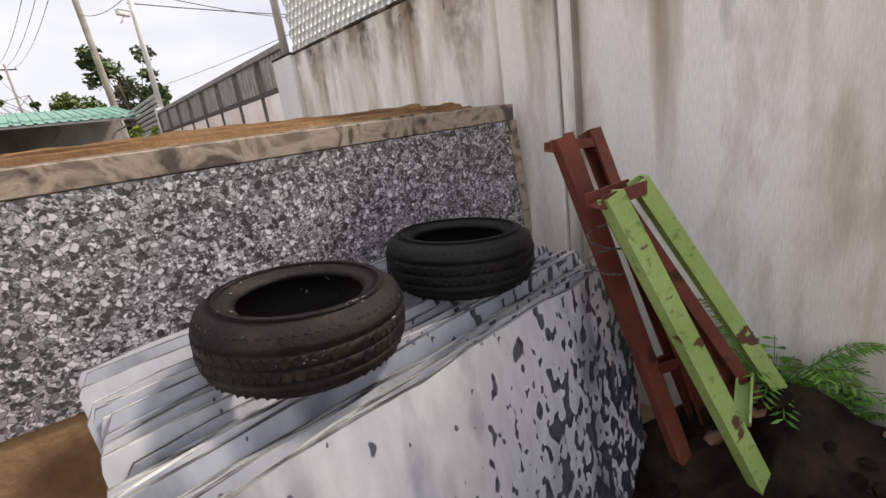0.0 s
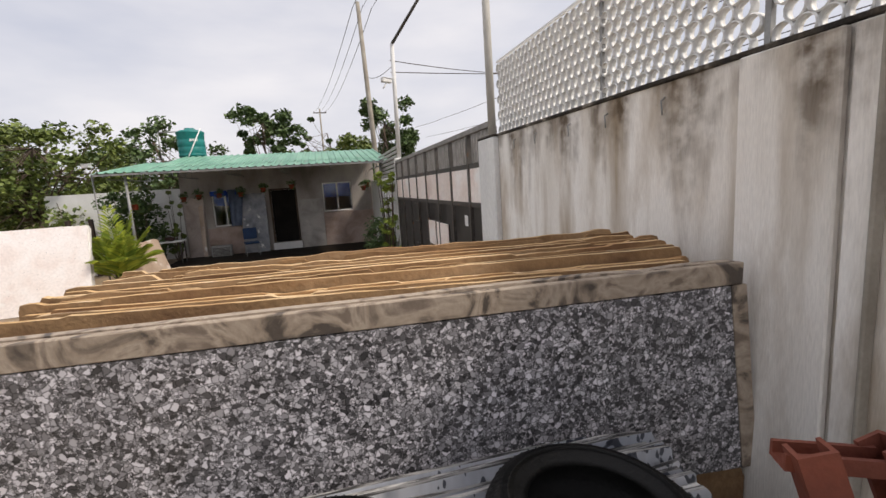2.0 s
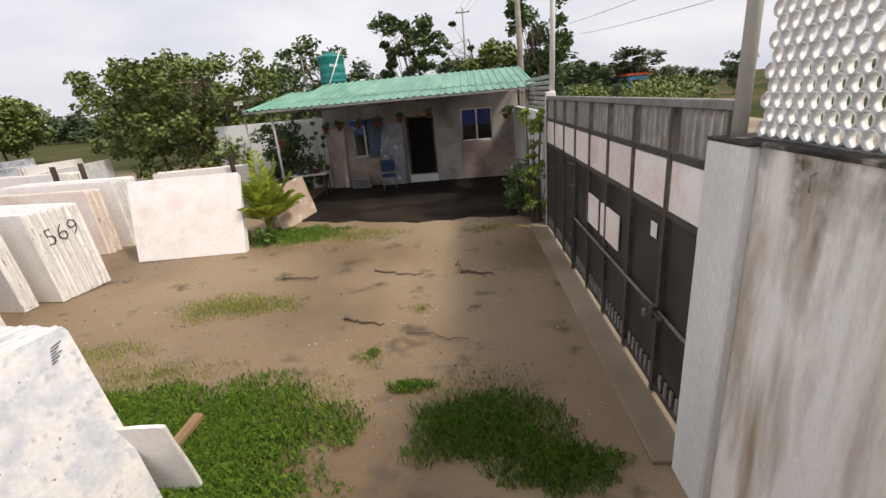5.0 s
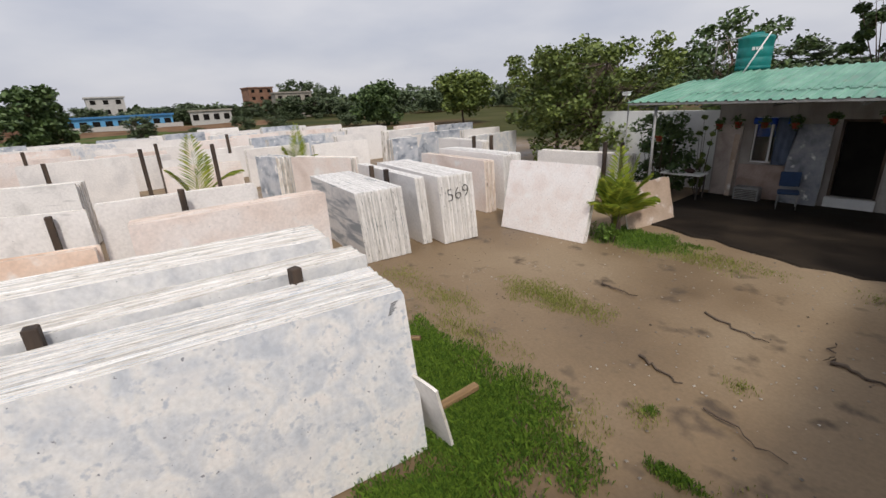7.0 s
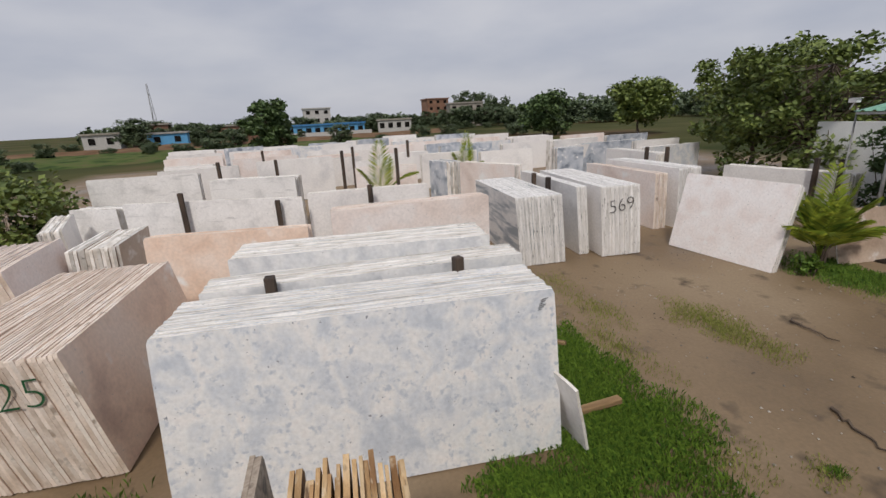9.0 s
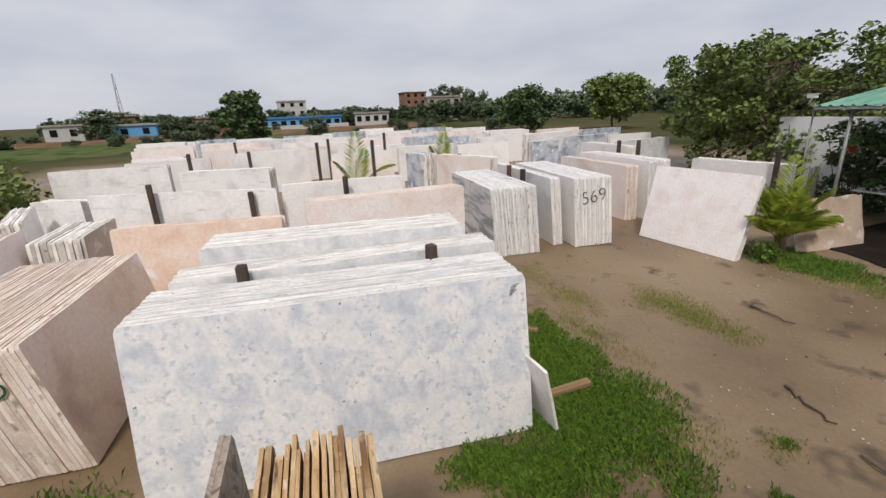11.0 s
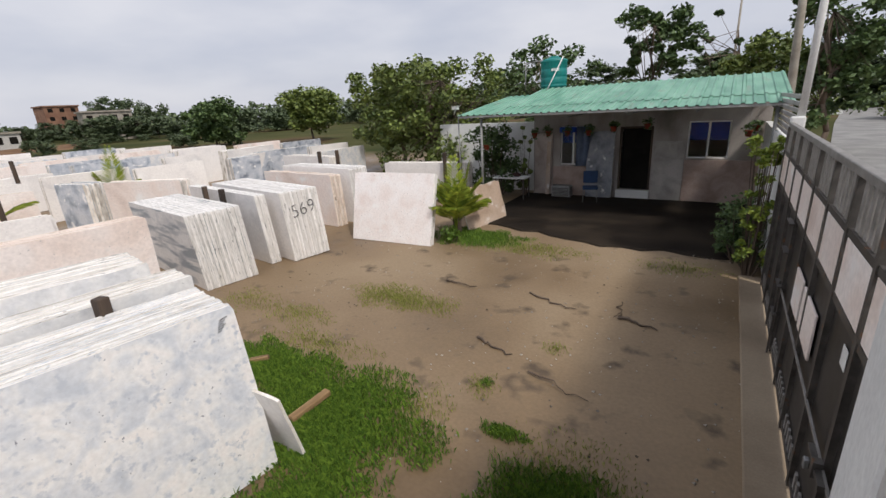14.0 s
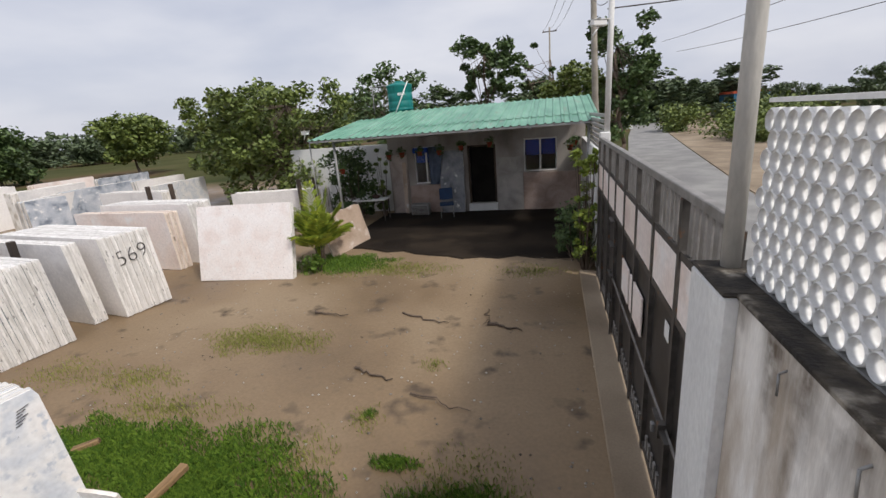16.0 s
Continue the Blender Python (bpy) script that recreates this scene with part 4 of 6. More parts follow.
def table():
    t = thing("small_table", "small pale-topped table with thin dark legs", "table", pose(-6.55, 12.35, 0))
    part("tabletop", boxed((-0.55, -0.28, 0.70, 0.55, 0.28, 0.735), bevel=0.006), M_PLASTER, t)
    for x in (-0.5, 0.47):
        for y in (-0.24, 0.21):
            part("leg", boxed((x, y, -0.03, x + 0.035, y + 0.035, 0.698)), M_STEEL, t)


def chair():
    c = thing("office_chair", "blue fabric chair with metal legs under the veranda", "chair", pose(-4.1, 12.55, 0, 0, 0, 15))
    m = plain("blue_grey_fabric", (0.03, 0.06, 0.13), 0.9)
    part("seat", boxed((-0.22, -0.22, 0.42, 0.22, 0.22, 0.48), bevel=0.02), m, c)
    part("backrest", boxed((-0.21, 0.2, 0.55, 0.21, 0.25, 0.92), bevel=0.02), m, c)
    for x in (-0.2, 0.2):
        for y in (-0.2, 0.2):
            bm = bmesh.new()
            tube(bm, (x, y, -0.02), (x * 0.95, y * 0.95, 0.425), 0.012, 0.012, 6)
            part("leg", bm, M_GALV, c)
        bm = bmesh.new()
        tube(bm, (x * 0.8, 0.2, 0.45), (x * 0.8, 0.22, 0.6), 0.012, 0.012, 6)
        part("back_support", bm, M_GALV, c)


table()
chair()
hel = thing("white_helmet", "white safety helmet lying on the small table", "helmet", pose(-6.75, 12.35, 0.736))
bm = bmesh.new()
lathe(bm, [(0.15, 0), (0.14, 0.03), (0.125, 0.08), (0.08, 0.135), (0.0, 0.15)], 18)
part("shell", bm, M_WHITE, hel)
bag = thing("dark_bundle", "dark cloth bundle lying on the small table", "bundle", pose(-6.4, 12.38, 0.736))
bm = bmesh.new()
bmesh.ops.create_icosphere(bm, subdivisions=2, radius=0.12, matrix=Matrix.Diagonal((1.3, 0.8, 0.6, 1)))
for v in bm.verts:
    v.co *= 1 + 0.25 * noise.noise(v.co * 9)
    v.co.z += 0.06
part("cloth", bm, plain("brown_cloth", (0.06, 0.03, 0.025), 0.9), bag)
cool = thing("air_cooler", "grey box of an air unit on the veranda floor", "air unit", pose(-5.1, 13.0, -0.02))
part("body", boxed((-0.3, -0.15, 0, 0.3, 0.15, 0.42), bevel=0.02), M_GALV, cool)
for k in range(7):
    part("slat", boxed((-0.26, -0.158, 0.06 + k * 0.045, 0.26, -0.151, 0.085 + k * 0.045)), M_STEEL, cool)

tank = thing("water_tank", "round teal plastic water tank on the flat roof", "water tank", pose(-5.9, 14.35, 3.40))
bm = bmesh.new()
lathe(bm, [(0.0, 0), (0.42, 0), (0.425, 0.08), (0.41, 0.1), (0.42, 0.13), (0.425, 0.3), (0.41, 0.32), (0.425, 0.35), (0.425, 0.55), (0.41, 0.57), (0.42, 0.6), (0.43, 0.78), (0.44, 0.8), (0.44, 0.84), (0.36, 0.88), (0.16, 0.93), (0.16, 0.97), (0, 0.97)], 36)
part("shell", bm, M_TEAL, tank)
part("lettering", boxed((0.06, -0.432, 0.5, 0.13, -0.424, 0.58), (0.15, -0.428, 0.5, 0.2, -0.42, 0.58), (0.22, -0.42, 0.5, 0.3, -0.4, 0.58)), M_WHITE, tank, "white maker's mark")
bm = bmesh.new()
tube(bm, (0.42, -0.35, 0.92), (-0.02, -0.75, -0.18), 0.02, 0.02, 8)
part("down_pipe", bm, M_WHITE, tank)
bm = bmesh.new()
tube(bm, (-0.95, -0.1, -0.02), (-0.95, -0.1, 0.85), 0.02, 0.02, 8)
tube(bm, (-0.95, -0.1, 0.85), (-0.3, -0.05, 0.87), 0.02, 0.02, 8)
part("feed_pipe", bm, M_GALV, tank)
tagged(part("wall_back", boxed((-10.2, 13.9, -0.1, -6.21, 14.05, 2.35)), M_PLASTER), "white-painted boundary wall beside the house", "wall", kind="structure")
security_camera("security_camera", (-7.35, 10.3, 2.95), 60)
camrod = thing("camera_mast", "thin rod that carries the security camera", "mast", pose(-7.28, 10.32, 0))
bm = bmesh.new()
tube(bm, (0, 0, -0.02), (0, 0, 2.8), 0.02, 0.02, 6)
part("rod", bm, M_GALV, camrod)

# ---- slabs in the yard ----
WS = "stack of pale sawn marble slabs standing on the mud"
PS = "stack of pinkish sawn marble slabs standing on the mud"
bigstack = stack((-4.35, -2.40), (-3.88, 0.98), 1.555, 0.76, 28, "bluish", lean=10, rugged=0.007, spread=0.006, gap=0.9, seed=1, label="thick stack of bluish-white marble slabs with sawn edges")
stack((-5.40, -2.12), (-5.10, 1.22), 1.57, 0.47, 14, "grey_white", spread=0.008, gap=0.9, seed=2, label=WS)
stack((-6.39, -1.97), (-5.92, 1.19), 1.6, 0.76, 20, "grey_white", spread=0.01, gap=0.9, seed=3, label=WS)
stack((-8.61, -0.58), (-8.5, 2.37), 1.6, 0.5, 12, "pink", edge=M_EDGE_PINK, seed=4, label=PS)
stack((-8.55, -3.5), (-8.0, -1.0), 1.5, 0.2, 4, "peach_light", edge=M_EDGE_PINK, seed=5, lean=6, label="few peach-coloured marble slabs leaning back")
block25 = stack((-5.12, -2.95), (-7.78, -2.68), 1.34, 1.34, 34, "peach", edge=M_EDGE_PINK, seed=6, lean=11, rugged=0.004, spread=0.008, label="thick stack of peach marble slabs marked with green paint")
stack((-11.5, 3.47), (-8.6, 3.1), 1.46, 1.0, 30, "streaked", edge=M_EDGE_WHITE, seed=7, lean=-5, rugged=0.004, spread=0.01, label="stack of grey-veined marble slabs standing on the mud")
stack((-11.9, 5.02), (-8.74, 4.62), 1.52, 0.24, 7, "white", edge=M_EDGE_WHITE, seed=8, lean=-5, rugged=0.004, spread=0.01, label="leaning group of white marble slabs on the mud")
block569 = stack((-11.56, 5.42), (-8.38, 4.95), 1.53, 0.9, 24, "white", edge=M_EDGE_WHITE, seed=9, lean=-5, rugged=0.004, spread=0.01, label="leaning stack of white marble slabs with marker writing")
stack((-12.7, 7.7), (-9.6, 7.5), 1.45, 0.35, 7, "pink", edge=M_EDGE_PINK, seed=10, lean=-3, label=PS)
stack((-12.5, 8.25), (-9.45, 8.05), 1.55, 0.7, 14, "white", edge=M_EDGE_WHITE, seed=11, lean=-3, label=WS)
stack((-8.46, 6.8), (-6.2, 6.98), 1.64, 0.16, 4, "rosy", edge=M_EDGE_WHITE, seed=12, lean=14, rugged=0.02, label="large white marble slabs leaning beside a young palm")
stack((-5.98, 8.4), (-5.72, 10.1), 1.05, 0.06, 2, "tan", seed=13, lean=14, rugged=0.05, label="broken tan stone slabs leaning on edge")
stack((-12.04, -4.7), (-10.63, -0.99), 1.6, 0.1, 2, "streaked_pale", seed=14, label="pair of white grey-veined marble slabs on edge")
stack((-10.95, -0.9), (-10.67, 1.84), 1.6, 0.4, 7, "white", seed=15, label=WS)
stack((-15.48, -3.52), (-14.67, -1.07), 1.6, 0.6, 9, "streaked_pale", seed=16, label=PS)
stack((-17.0, -7.1), (-16.7, -3.95), 1.75, 0.3, 5, "streaked_pale", seed=17, label="tall white marble slabs with fine grey veins")
stack((-12.6, -5.9), (-12.1, -4.85), 1.5, 0.5, 6, "streaked_pale", seed=18, label=WS)
stack((-10.25, -5.05), (-12.2, -5.6), 1.5, 0.35, 8, "white", seed=19, lean=2, label=WS)
stack((-9.1, -4.0), (-10.6, -3.95), 1.35, 0.75, 14, "tan", seed=24, lean=-3, label="stack of weathered brownish marble slabs on edge")
stack((-7.7, -4.5), (-9.6, -4.6), 1.5, 0.95, 18, "pink", edge=M_EDGE_PINK, seed=25, lean=10, label=PS)
stack((-16.1, 3.5), (-15.0, 3.78), 1.6, 0.6, 8, "grey", seed=26, label="dark blue-grey marble slabs on edge")
stack((-14.7, 4.1), (-12.6, 5.06), 1.6, 0.35, 6, "pink", seed=27, label=PS)
stack((-16.6, 9.1), (-16.4, 10.2), 1.6, 0.7, 8, "grey", seed=28, label="stack of blue-grey marble slabs standing on the mud")
stack((-10.9, 11.2), (-7.8, 11.6), 1.25, 0.5, 8, "white", seed=29, label=WS)
stack((-15.5, 10.6), (-12.6, 10.3), 1.55, 0.5, 9, "white", seed=30, label=WS)
stack((-17.7, 11.0), (-17.8, 14.6), 1.6, 0.4, 6, "grey", seed=41, label="stack of blue-grey marble slabs standing on the mud")
stack((-14.6, 11.8), (-14.8, 14.6), 1.55, 0.4, 6, "bluish", seed=42, label="stack of grey-veined marble slabs standing on the mud")
rng = random.Random(77)
kinds = ["white", "white", "white", "pink", "bluish", "white", "grey"]
k = 100
for row in range(9):
    x = -17.5 - row * 2.6
    y = -5.5 - row * 0.5
    while y < 15 - row * 0.3:
        ln = rng.uniform(2.1, 3.1)
        if x < -18.9 or 0.5 < y < 2.8 or y > 10:
            kind = rng.choice(kinds)
            q = rng.uniform(-0.5, 0.5)
            stack((x + q, y), (x + q + rng.uniform(-0.3, 0.4), y + ln), rng.uniform(1.35, 1.75), rng.uniform(0.2, 0.7), rng.randrange(4, 8), kind, edge=M_EDGE_PINK if kind == "pink" else None,
                  seed=k, lean=rng.uniform(-3, 5), label=PS if kind == "pink" else WS)
        k += 1
        y += ln + rng.uniform(0.25, 0.9)


def marking(parent, text, m, size, mat):
    cu = bpy.data.curves.new("marking", "FONT")
    cu.body, cu.size, cu.extrude, cu.offset = text, size, 0.001, -0.01
    cu.align_x = cu.align_y = "CENTER"
    cu.materials.append(mat)
    o = new("marking", cu)
    o.parent = parent
    o.matrix_local = m
    return o


for k in range(6):
    note = part("note_line", boxed((0, -0.004, 0, 0.07 - 0.016 * (k % 3), -0.0015, 0.004)), M_INK, bigstack)
    note.matrix_local = pose(3.27 - 0.007 * k, 0.176 * (1.44 - 0.018 * k) - 0.004, 1.44 - 0.018 * k, -10, -12, 0)
marking(block569, "569", Matrix.Translation((3.222, 0.37, 1.1)) @ Matrix(((0, 0, 1, 0), (1, 0, 0, 0), (0, 1, 0, 0), (0, 0, 0, 1))) @ pose(0, 0, 0, 0, 0, 8), 0.4, M_INK)
marking(block25, "25", Matrix.Translation((-0.02, 0.6, 0.98)) @ Matrix(((0, 0, -1, 0), (-1, 0, 0, 0), (0, 1, 0, 0), (0, 0, 0, 1))), 0.42, M_INK_GREEN)


def stub(at, height, tilt=0.0, mat=None, w=0.1, name="timber_post"):
    p = thing(name, "short dark timber post between the marble stacks", "post", pose(*at, tilt, 0, random.Random(at[0]).uniform(-20, 20)), "timber rack posts")
    bm = boxed((-w / 2, -w / 2, -0.03, w / 2, w / 2, height), bevel=0.01)
    for v in bm.verts:
        v.co.x += 0.012 * noise.noise(v.co * 3)
    part("shaft", bm, mat or M_POST, p)


for x, y, z in ((-5.3, -1.45, 1.67), (-5.03, 0.41, 1.67), (-11.42, -3.42, 1.8), (-10.72, -1.5, 1.56), (-15.2, 0.4, 2.2), (-14.6, 2.0, 2.2), (-10.55, 0.44, 1.72), (-17.0, -3.4, 2.0), (-16.2, -1.6, 2.0),
                (-10.7, 4.6, 1.6), (-9.85, 4.48, 1.6), (-12.0, 9.3, 1.85), (-11.6, 9.7, 1.85), (-18.8, 1.2, 2.1), (-20.5, -2.2, 2.1), (-21.0, 4.0, 2.1), (-8.5, 11.4, 1.6), (-8.0, 11.5, 1.6)):
    stub((x, y, 0), z)

sm = stack((-3.7, 1.16), (-4.2, 1.14), 0.78, 0.03, 1, "white", seed=40, lean=13, name="offcut_slab", label="small white marble offcut leaning on the stack", group="")
M_TIMBER = material("weathered_pale_timber", [(0.22, 0.13, 0.06), (0.40, 0.27, 0.14)], scale=5, rough=0.85, bump=0.6, stretch=(0.2, 2, 2), spots=[((0.10, 0.06, 0.03), 6, 0.58, 0.7)])
wood = thing("timber_offcut", "rough square timber offcut lying in the grass", "timber", pose(-4.18, 1.36, 0.05, 0, -4, 86))
part("timber", boxed((0, -0.045, 0, 0.5, 0.045, 0.07), bevel=0.012), M_TIMBER, wood)
peg = thing("timber_peg", "short pale timber peg lying in the grass", "timber", pose(-5.62, 1.9, 0.03, 0, -10, 30))
part("timber", boxed((0, -0.035, 0, 0.26, 0.035, 0.055), bevel=0.01), M_TIMBER, peg)


def stick(line, r, seed):
    s = thing("fallen_twig", "thin dark twig lying on the wet mud", "twig", pose(0, 0, 0.0), "fallen twigs")
    rg = random.Random(seed)
    bm = bmesh.new()
    n = 8
    a, b = Vector(line[0]), Vector(line[1])
    pts = [a.lerp(b, i / n) + Vector((rg.uniform(-0.05, 0.05), rg.uniform(-0.05, 0.05), 0.012)) for i in range(n + 1)]
    rings = [[bm.verts.new(p + Vector((0, 0, 0)) + Vector((0, math.cos(2 * math.pi * k / 5), math.sin(2 * math.pi * k / 5))) * r * (1 - 0.08 * i)) for k in range(5)] for i, p in enumerate(pts)]
    for c, d in zip(rings, rings[1:]):
        for k in range(5):
            bm.faces.new((c[k], c[(k + 1) % 5], d[(k + 1) % 5], d[k])).smooth = True
    part("twig", bm, M_BARK, s)


for i, (a, b, r) in enumerate((((-4.86, 5.42, 0), (-4.2, 5.3, 0), 0.02), ((-3.2, 5.45, 0), (-2.35, 5.15, 0), 0.018), ((-1.8, 5.25, 0), (-1.3, 5.02, 0), 0.026), ((-3.3, 3.8, 0), (-2.75, 3.58, 0), 0.02),
                               ((-2.4, 3.4, 0), (-1.7, 3.1, 0), 0.012), ((-1.85, 5.7, 0), (-1.8, 5.2, 0), 0.014))):
    stick((a, b), r, i)


# ---- sandstone, granite and grey slabs beside the wall ----
def sandstone():
    rg = random.Random(20)
    s = thing("sandstone_stack", "stack of rough brown sandstone slabs stood on edge", "stone slabs", facing((-2.7, -1.28), (-0.2, -1.505)))
    y = 0.0
    while y < 0.5:
        th = rg.choice((0.016, 0.02, 0.024, 0.028, 0.034))
        start = rg.uniform(0.0, 0.16) + (0.14 if y > 0.44 else 0)
        ln = 2.5 - start - rg.uniform(0.02, 0.12) - 0.3 * max(0, y - 0.2)
        broken = rg.random() < 0.35 or y > 0.42
        h = 1.625 + rg.uniform(-0.018, 0.012) + 0.05 * (y / 0.5)
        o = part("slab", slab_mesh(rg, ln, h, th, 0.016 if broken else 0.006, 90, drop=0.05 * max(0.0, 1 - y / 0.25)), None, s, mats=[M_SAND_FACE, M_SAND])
        o.matrix_local = pose(start, y, 0, rg.uniform(-0.6, 0.3), rg.uniform(-0.25, 0.25), -1.6 * y / 0.5 + rg.uniform(-0.2, 0.2))
        y += th + rg.choice((0.002, 0.004, 0.006, 0.010, 0.016))
    y += 0.03
    while y < 0.86:
        th = rg.choice((0.03, 0.04, 0.05))
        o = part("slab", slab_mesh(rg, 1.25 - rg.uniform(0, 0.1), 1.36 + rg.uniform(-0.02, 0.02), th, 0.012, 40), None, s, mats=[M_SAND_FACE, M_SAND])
        o.matrix_local = pose(1.18 + rg.uniform(0, 0.05), y, 0, rg.uniform(-0.4, 0.2), 0, rg.uniform(-0.2, 0.2))
        y += th + rg.choice((0.004, 0.008))


sandstone()
g = thing("granite_slab", "polished speckled granite slab with a rough stone rim", "granite slab", pose(-3.12, -1.415, 0.925, 2, 0, -3.9))
def skew(bm, dz=0.13, reach=2.86):
    """Lower the foot of a panel towards its right end."""
    for v in bm.verts:
        v.co.x += 0.12 * (1 - v.co.z / 0.69) * max(0.0, v.co.x / reach)
        if v.co.z < 0.3:
            v.co.z -= dz * v.co.x / reach
    return bm


part("face", skew(boxed((0.28, 0, 0, 2.79, 0.025, 0.604))), M_GRANITE, g)
part("rim", skew(slab_mesh(random.Random(5), 2.58, 0.69, 0.03, 0.006, 20)), M_RIM, g, "rough swirled stone rim").location = (0.28, 0.026, 0)
part("rim_band", boxed((0.28, -0.001, 0.607, 2.855, 0.0255, 0.685), bevel=0.003), M_RIM, g)
part("rim_side", skew(boxed((2.793, -0.001, 0.0, 2.855, 0.0255, 0.604))), M_RIM, g)
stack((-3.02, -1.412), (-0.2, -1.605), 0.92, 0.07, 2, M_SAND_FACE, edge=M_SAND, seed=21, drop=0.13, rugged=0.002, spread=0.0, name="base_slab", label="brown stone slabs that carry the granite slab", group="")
stack((-3.3, -1.75), (-2.5, -1.6), 0.5, 0.06, 2, M_SAND, edge=M_SAND, seed=31, name="base_slab", label="short brown stone offcuts leaning at the stack", group="", lean=15)
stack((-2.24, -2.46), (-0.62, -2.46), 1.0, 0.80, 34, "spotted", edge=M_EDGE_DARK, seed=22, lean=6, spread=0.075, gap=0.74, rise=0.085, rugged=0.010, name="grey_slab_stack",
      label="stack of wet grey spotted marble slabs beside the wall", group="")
stack((-0.3, -3.1), (-0.52, -3.6), 0.62, 0.06, 2, "spotted", edge=M_EDGE_DARK, seed=23, lean=10, name="grey_slab", label="spotted grey marble slab leaning by the wall", group="")


def tyre(at, radius, mat, label):
    t = thing("car_tyre", label, "tyre", at, "old car tyres")
    bm = bmesh.new()
    w, hole = 0.094, radius * 0.6
    prof = [(hole, -w * 0.72), (hole + 0.012, -w * 0.84), (hole + 0.03, -w * 0.9), (hole + 0.035, -w * 0.96), (hole + 0.06, -w), (radius - 0.07, -w), (radius - 0.035, -w * 0.9), (radius - 0.014, -w * 0.74), (radius - 0.005, -w * 0.55)]
    for z in (-0.36, 0.0, 0.36):
        prof += [(radius - 0.003 * abs(z), (z - 0.05) * w), (radius - 0.009, (z - 0.035) * w), (radius - 0.009, (z + 0.035) * w), (radius - 0.003 * abs(z), (z + 0.05) * w)]
    prof += [(radius - 0.005, w * 0.55), (radius - 0.014, w * 0.74), (radius - 0.035, w * 0.9), (radius - 0.07, w), (hole + 0.06, w), (hole + 0.035, w * 0.96), (hole + 0.03, w * 0.9), (hole + 0.012, w * 0.84), (hole, w * 0.72),
             (hole + 0.02, w * 0.6), (radius - 0.04, w * 0.5), (radius - 0.035, 0), (radius - 0.04, -w * 0.5), (hole + 0.02, -w * 0.6)]
    lathe(bm, prof, 56, closed=True)
    bmesh.ops.recalc_face_normals(bm, faces=bm.faces[:])
    part("carcass", bm, mat, t)
    bm = bmesh.new()
    rg = random.Random(int(radius * 1000))
    for i in range(64):
        a = 2 * math.pi * (i + rg.uniform(-0.15, 0.15)) / 64
        if rg.random() < 0.15:
            continue
        for z, s in ((-0.66, 1), (-0.19, -1), (0.17, 1), (0.62, -1)):
            m = Matrix.Rotation(a, 4, "Z") @ Matrix.Translation((radius - (0.017 if abs(z) > 0.5 else 0.003), 0, z * w)) @ Matrix.Rotation(0.45 * s, 4, "X")
            box(bm, -0.012, -0.010, -w * 0.11, 0.004, 0.010, w * 0.11, m)
    tagged(part("tread", bm, mat, t), kind="stuff")


tyre(pose(-1.75, -2.04, 1.125, 3, 4, 0), 0.264, M_RUBBER_DIRTY, "mud-stained old car tyre lying flat on grey slabs")
tyre(pose(-1.135, -2.01, 1.11, 3, 3, 30), 0.262, M_RUBBER, "worn black car tyre lying flat on grey slabs")


def channel(a, b, w, d, up):
    """A U-shaped steel channel from a to b, open towards up."""
    a, b = Vector(a), Vector(b)
    z = (b - a).normalized()
    y = (Vector(up) - z * Vector(up).dot(z)).normalized()
    x = y.cross(z)
    m = Matrix((x, y, z)).transposed().to_4x4()
    m.translation = a
    ln, t = (b - a).length, 0.008
    prof = [(-w / 2, 0), (-w / 2, -d), (w / 2, -d), (w / 2, 0), (w / 2 - t, 0), (w / 2 - t, -d + t), (-w / 2 + t, -d + t), (-w / 2 + t, 0)]
    bm = bmesh.new()
    lo = [bm.verts.new(m @ Vector((px, py, 0))) for px, py in prof]
    hi = [bm.verts.new(m @ Vector((px, py, ln))) for px, py in prof]
    for k in range(8):
        j = (k + 1) % 8
        bm.faces.new((lo[k], lo[j], hi[j], hi[k]))
    for q in (lo, hi):
        for ids in ((0, 1, 6, 7), (1, 2, 5, 6), (2, 3, 4, 5)):
            bm.faces.new([q[i] for i in ids])
    bmesh.ops.recalc_face_normals(bm, faces=bm.faces[:])
    return bm


fr = thing("red_steel_frame", "rusty red steel channel frame leaning on the grey slabs", "steel frame", pose(0, 0, 0))
UP = (0.5, 0.75, -0.4)
part("rail", channel((-0.595, -2.62, -0.02), (-0.925, -2.305, 1.475), 0.06, 0.05, UP), M_RUST, fr)
part("rail", channel((-0.47, -2.68, -0.02), (-0.835, -2.35, 1.47), 0.055, 0.05, (-1, 0.2, 0.1)), M_RUST, fr)
part("cross_piece", channel((-0.955, -2.29, 1.462), (-0.815, -2.36, 1.458), 0.05, 0.03, (0, 0, 1)), M_RUST, fr)
part("cross_piece", channel((-0.73, -2.5, 0.62), (-0.62, -2.55, 0.62), 0.05, 0.04, (0, 0, 1)), M_RUST, fr)
fg = thing("green_steel_frame", "chipped pale-green steel channel frame leaning by the wall", "steel frame", pose(0, 0, 0))
part("rail", channel((-0.60, -2.93, -0.02), (-0.985, -2.49, 1.305), 0.062, 0.05, UP), M_GREEN, fg)
part("rail", channel((-0.40, -2.93, 0.26), (-0.888, -2.52, 1.315), 0.055, 0.05, (-0.7, 0.6, -0.3)), M_GREEN, fg)
part("inner_rail", channel((-0.56, -2.86, 0.05), (-0.935, -2.47, 1.26), 0.05, 0.04, UP), M_RUST, fg)
part("inner_rail", channel((-0.46, -2.88, 0.25), (-0.905, -2.47, 1.27), 0.04, 0.04, (-0.7, 0.6, -0.3)), M_RUST, fg)
bm = bmesh.new()
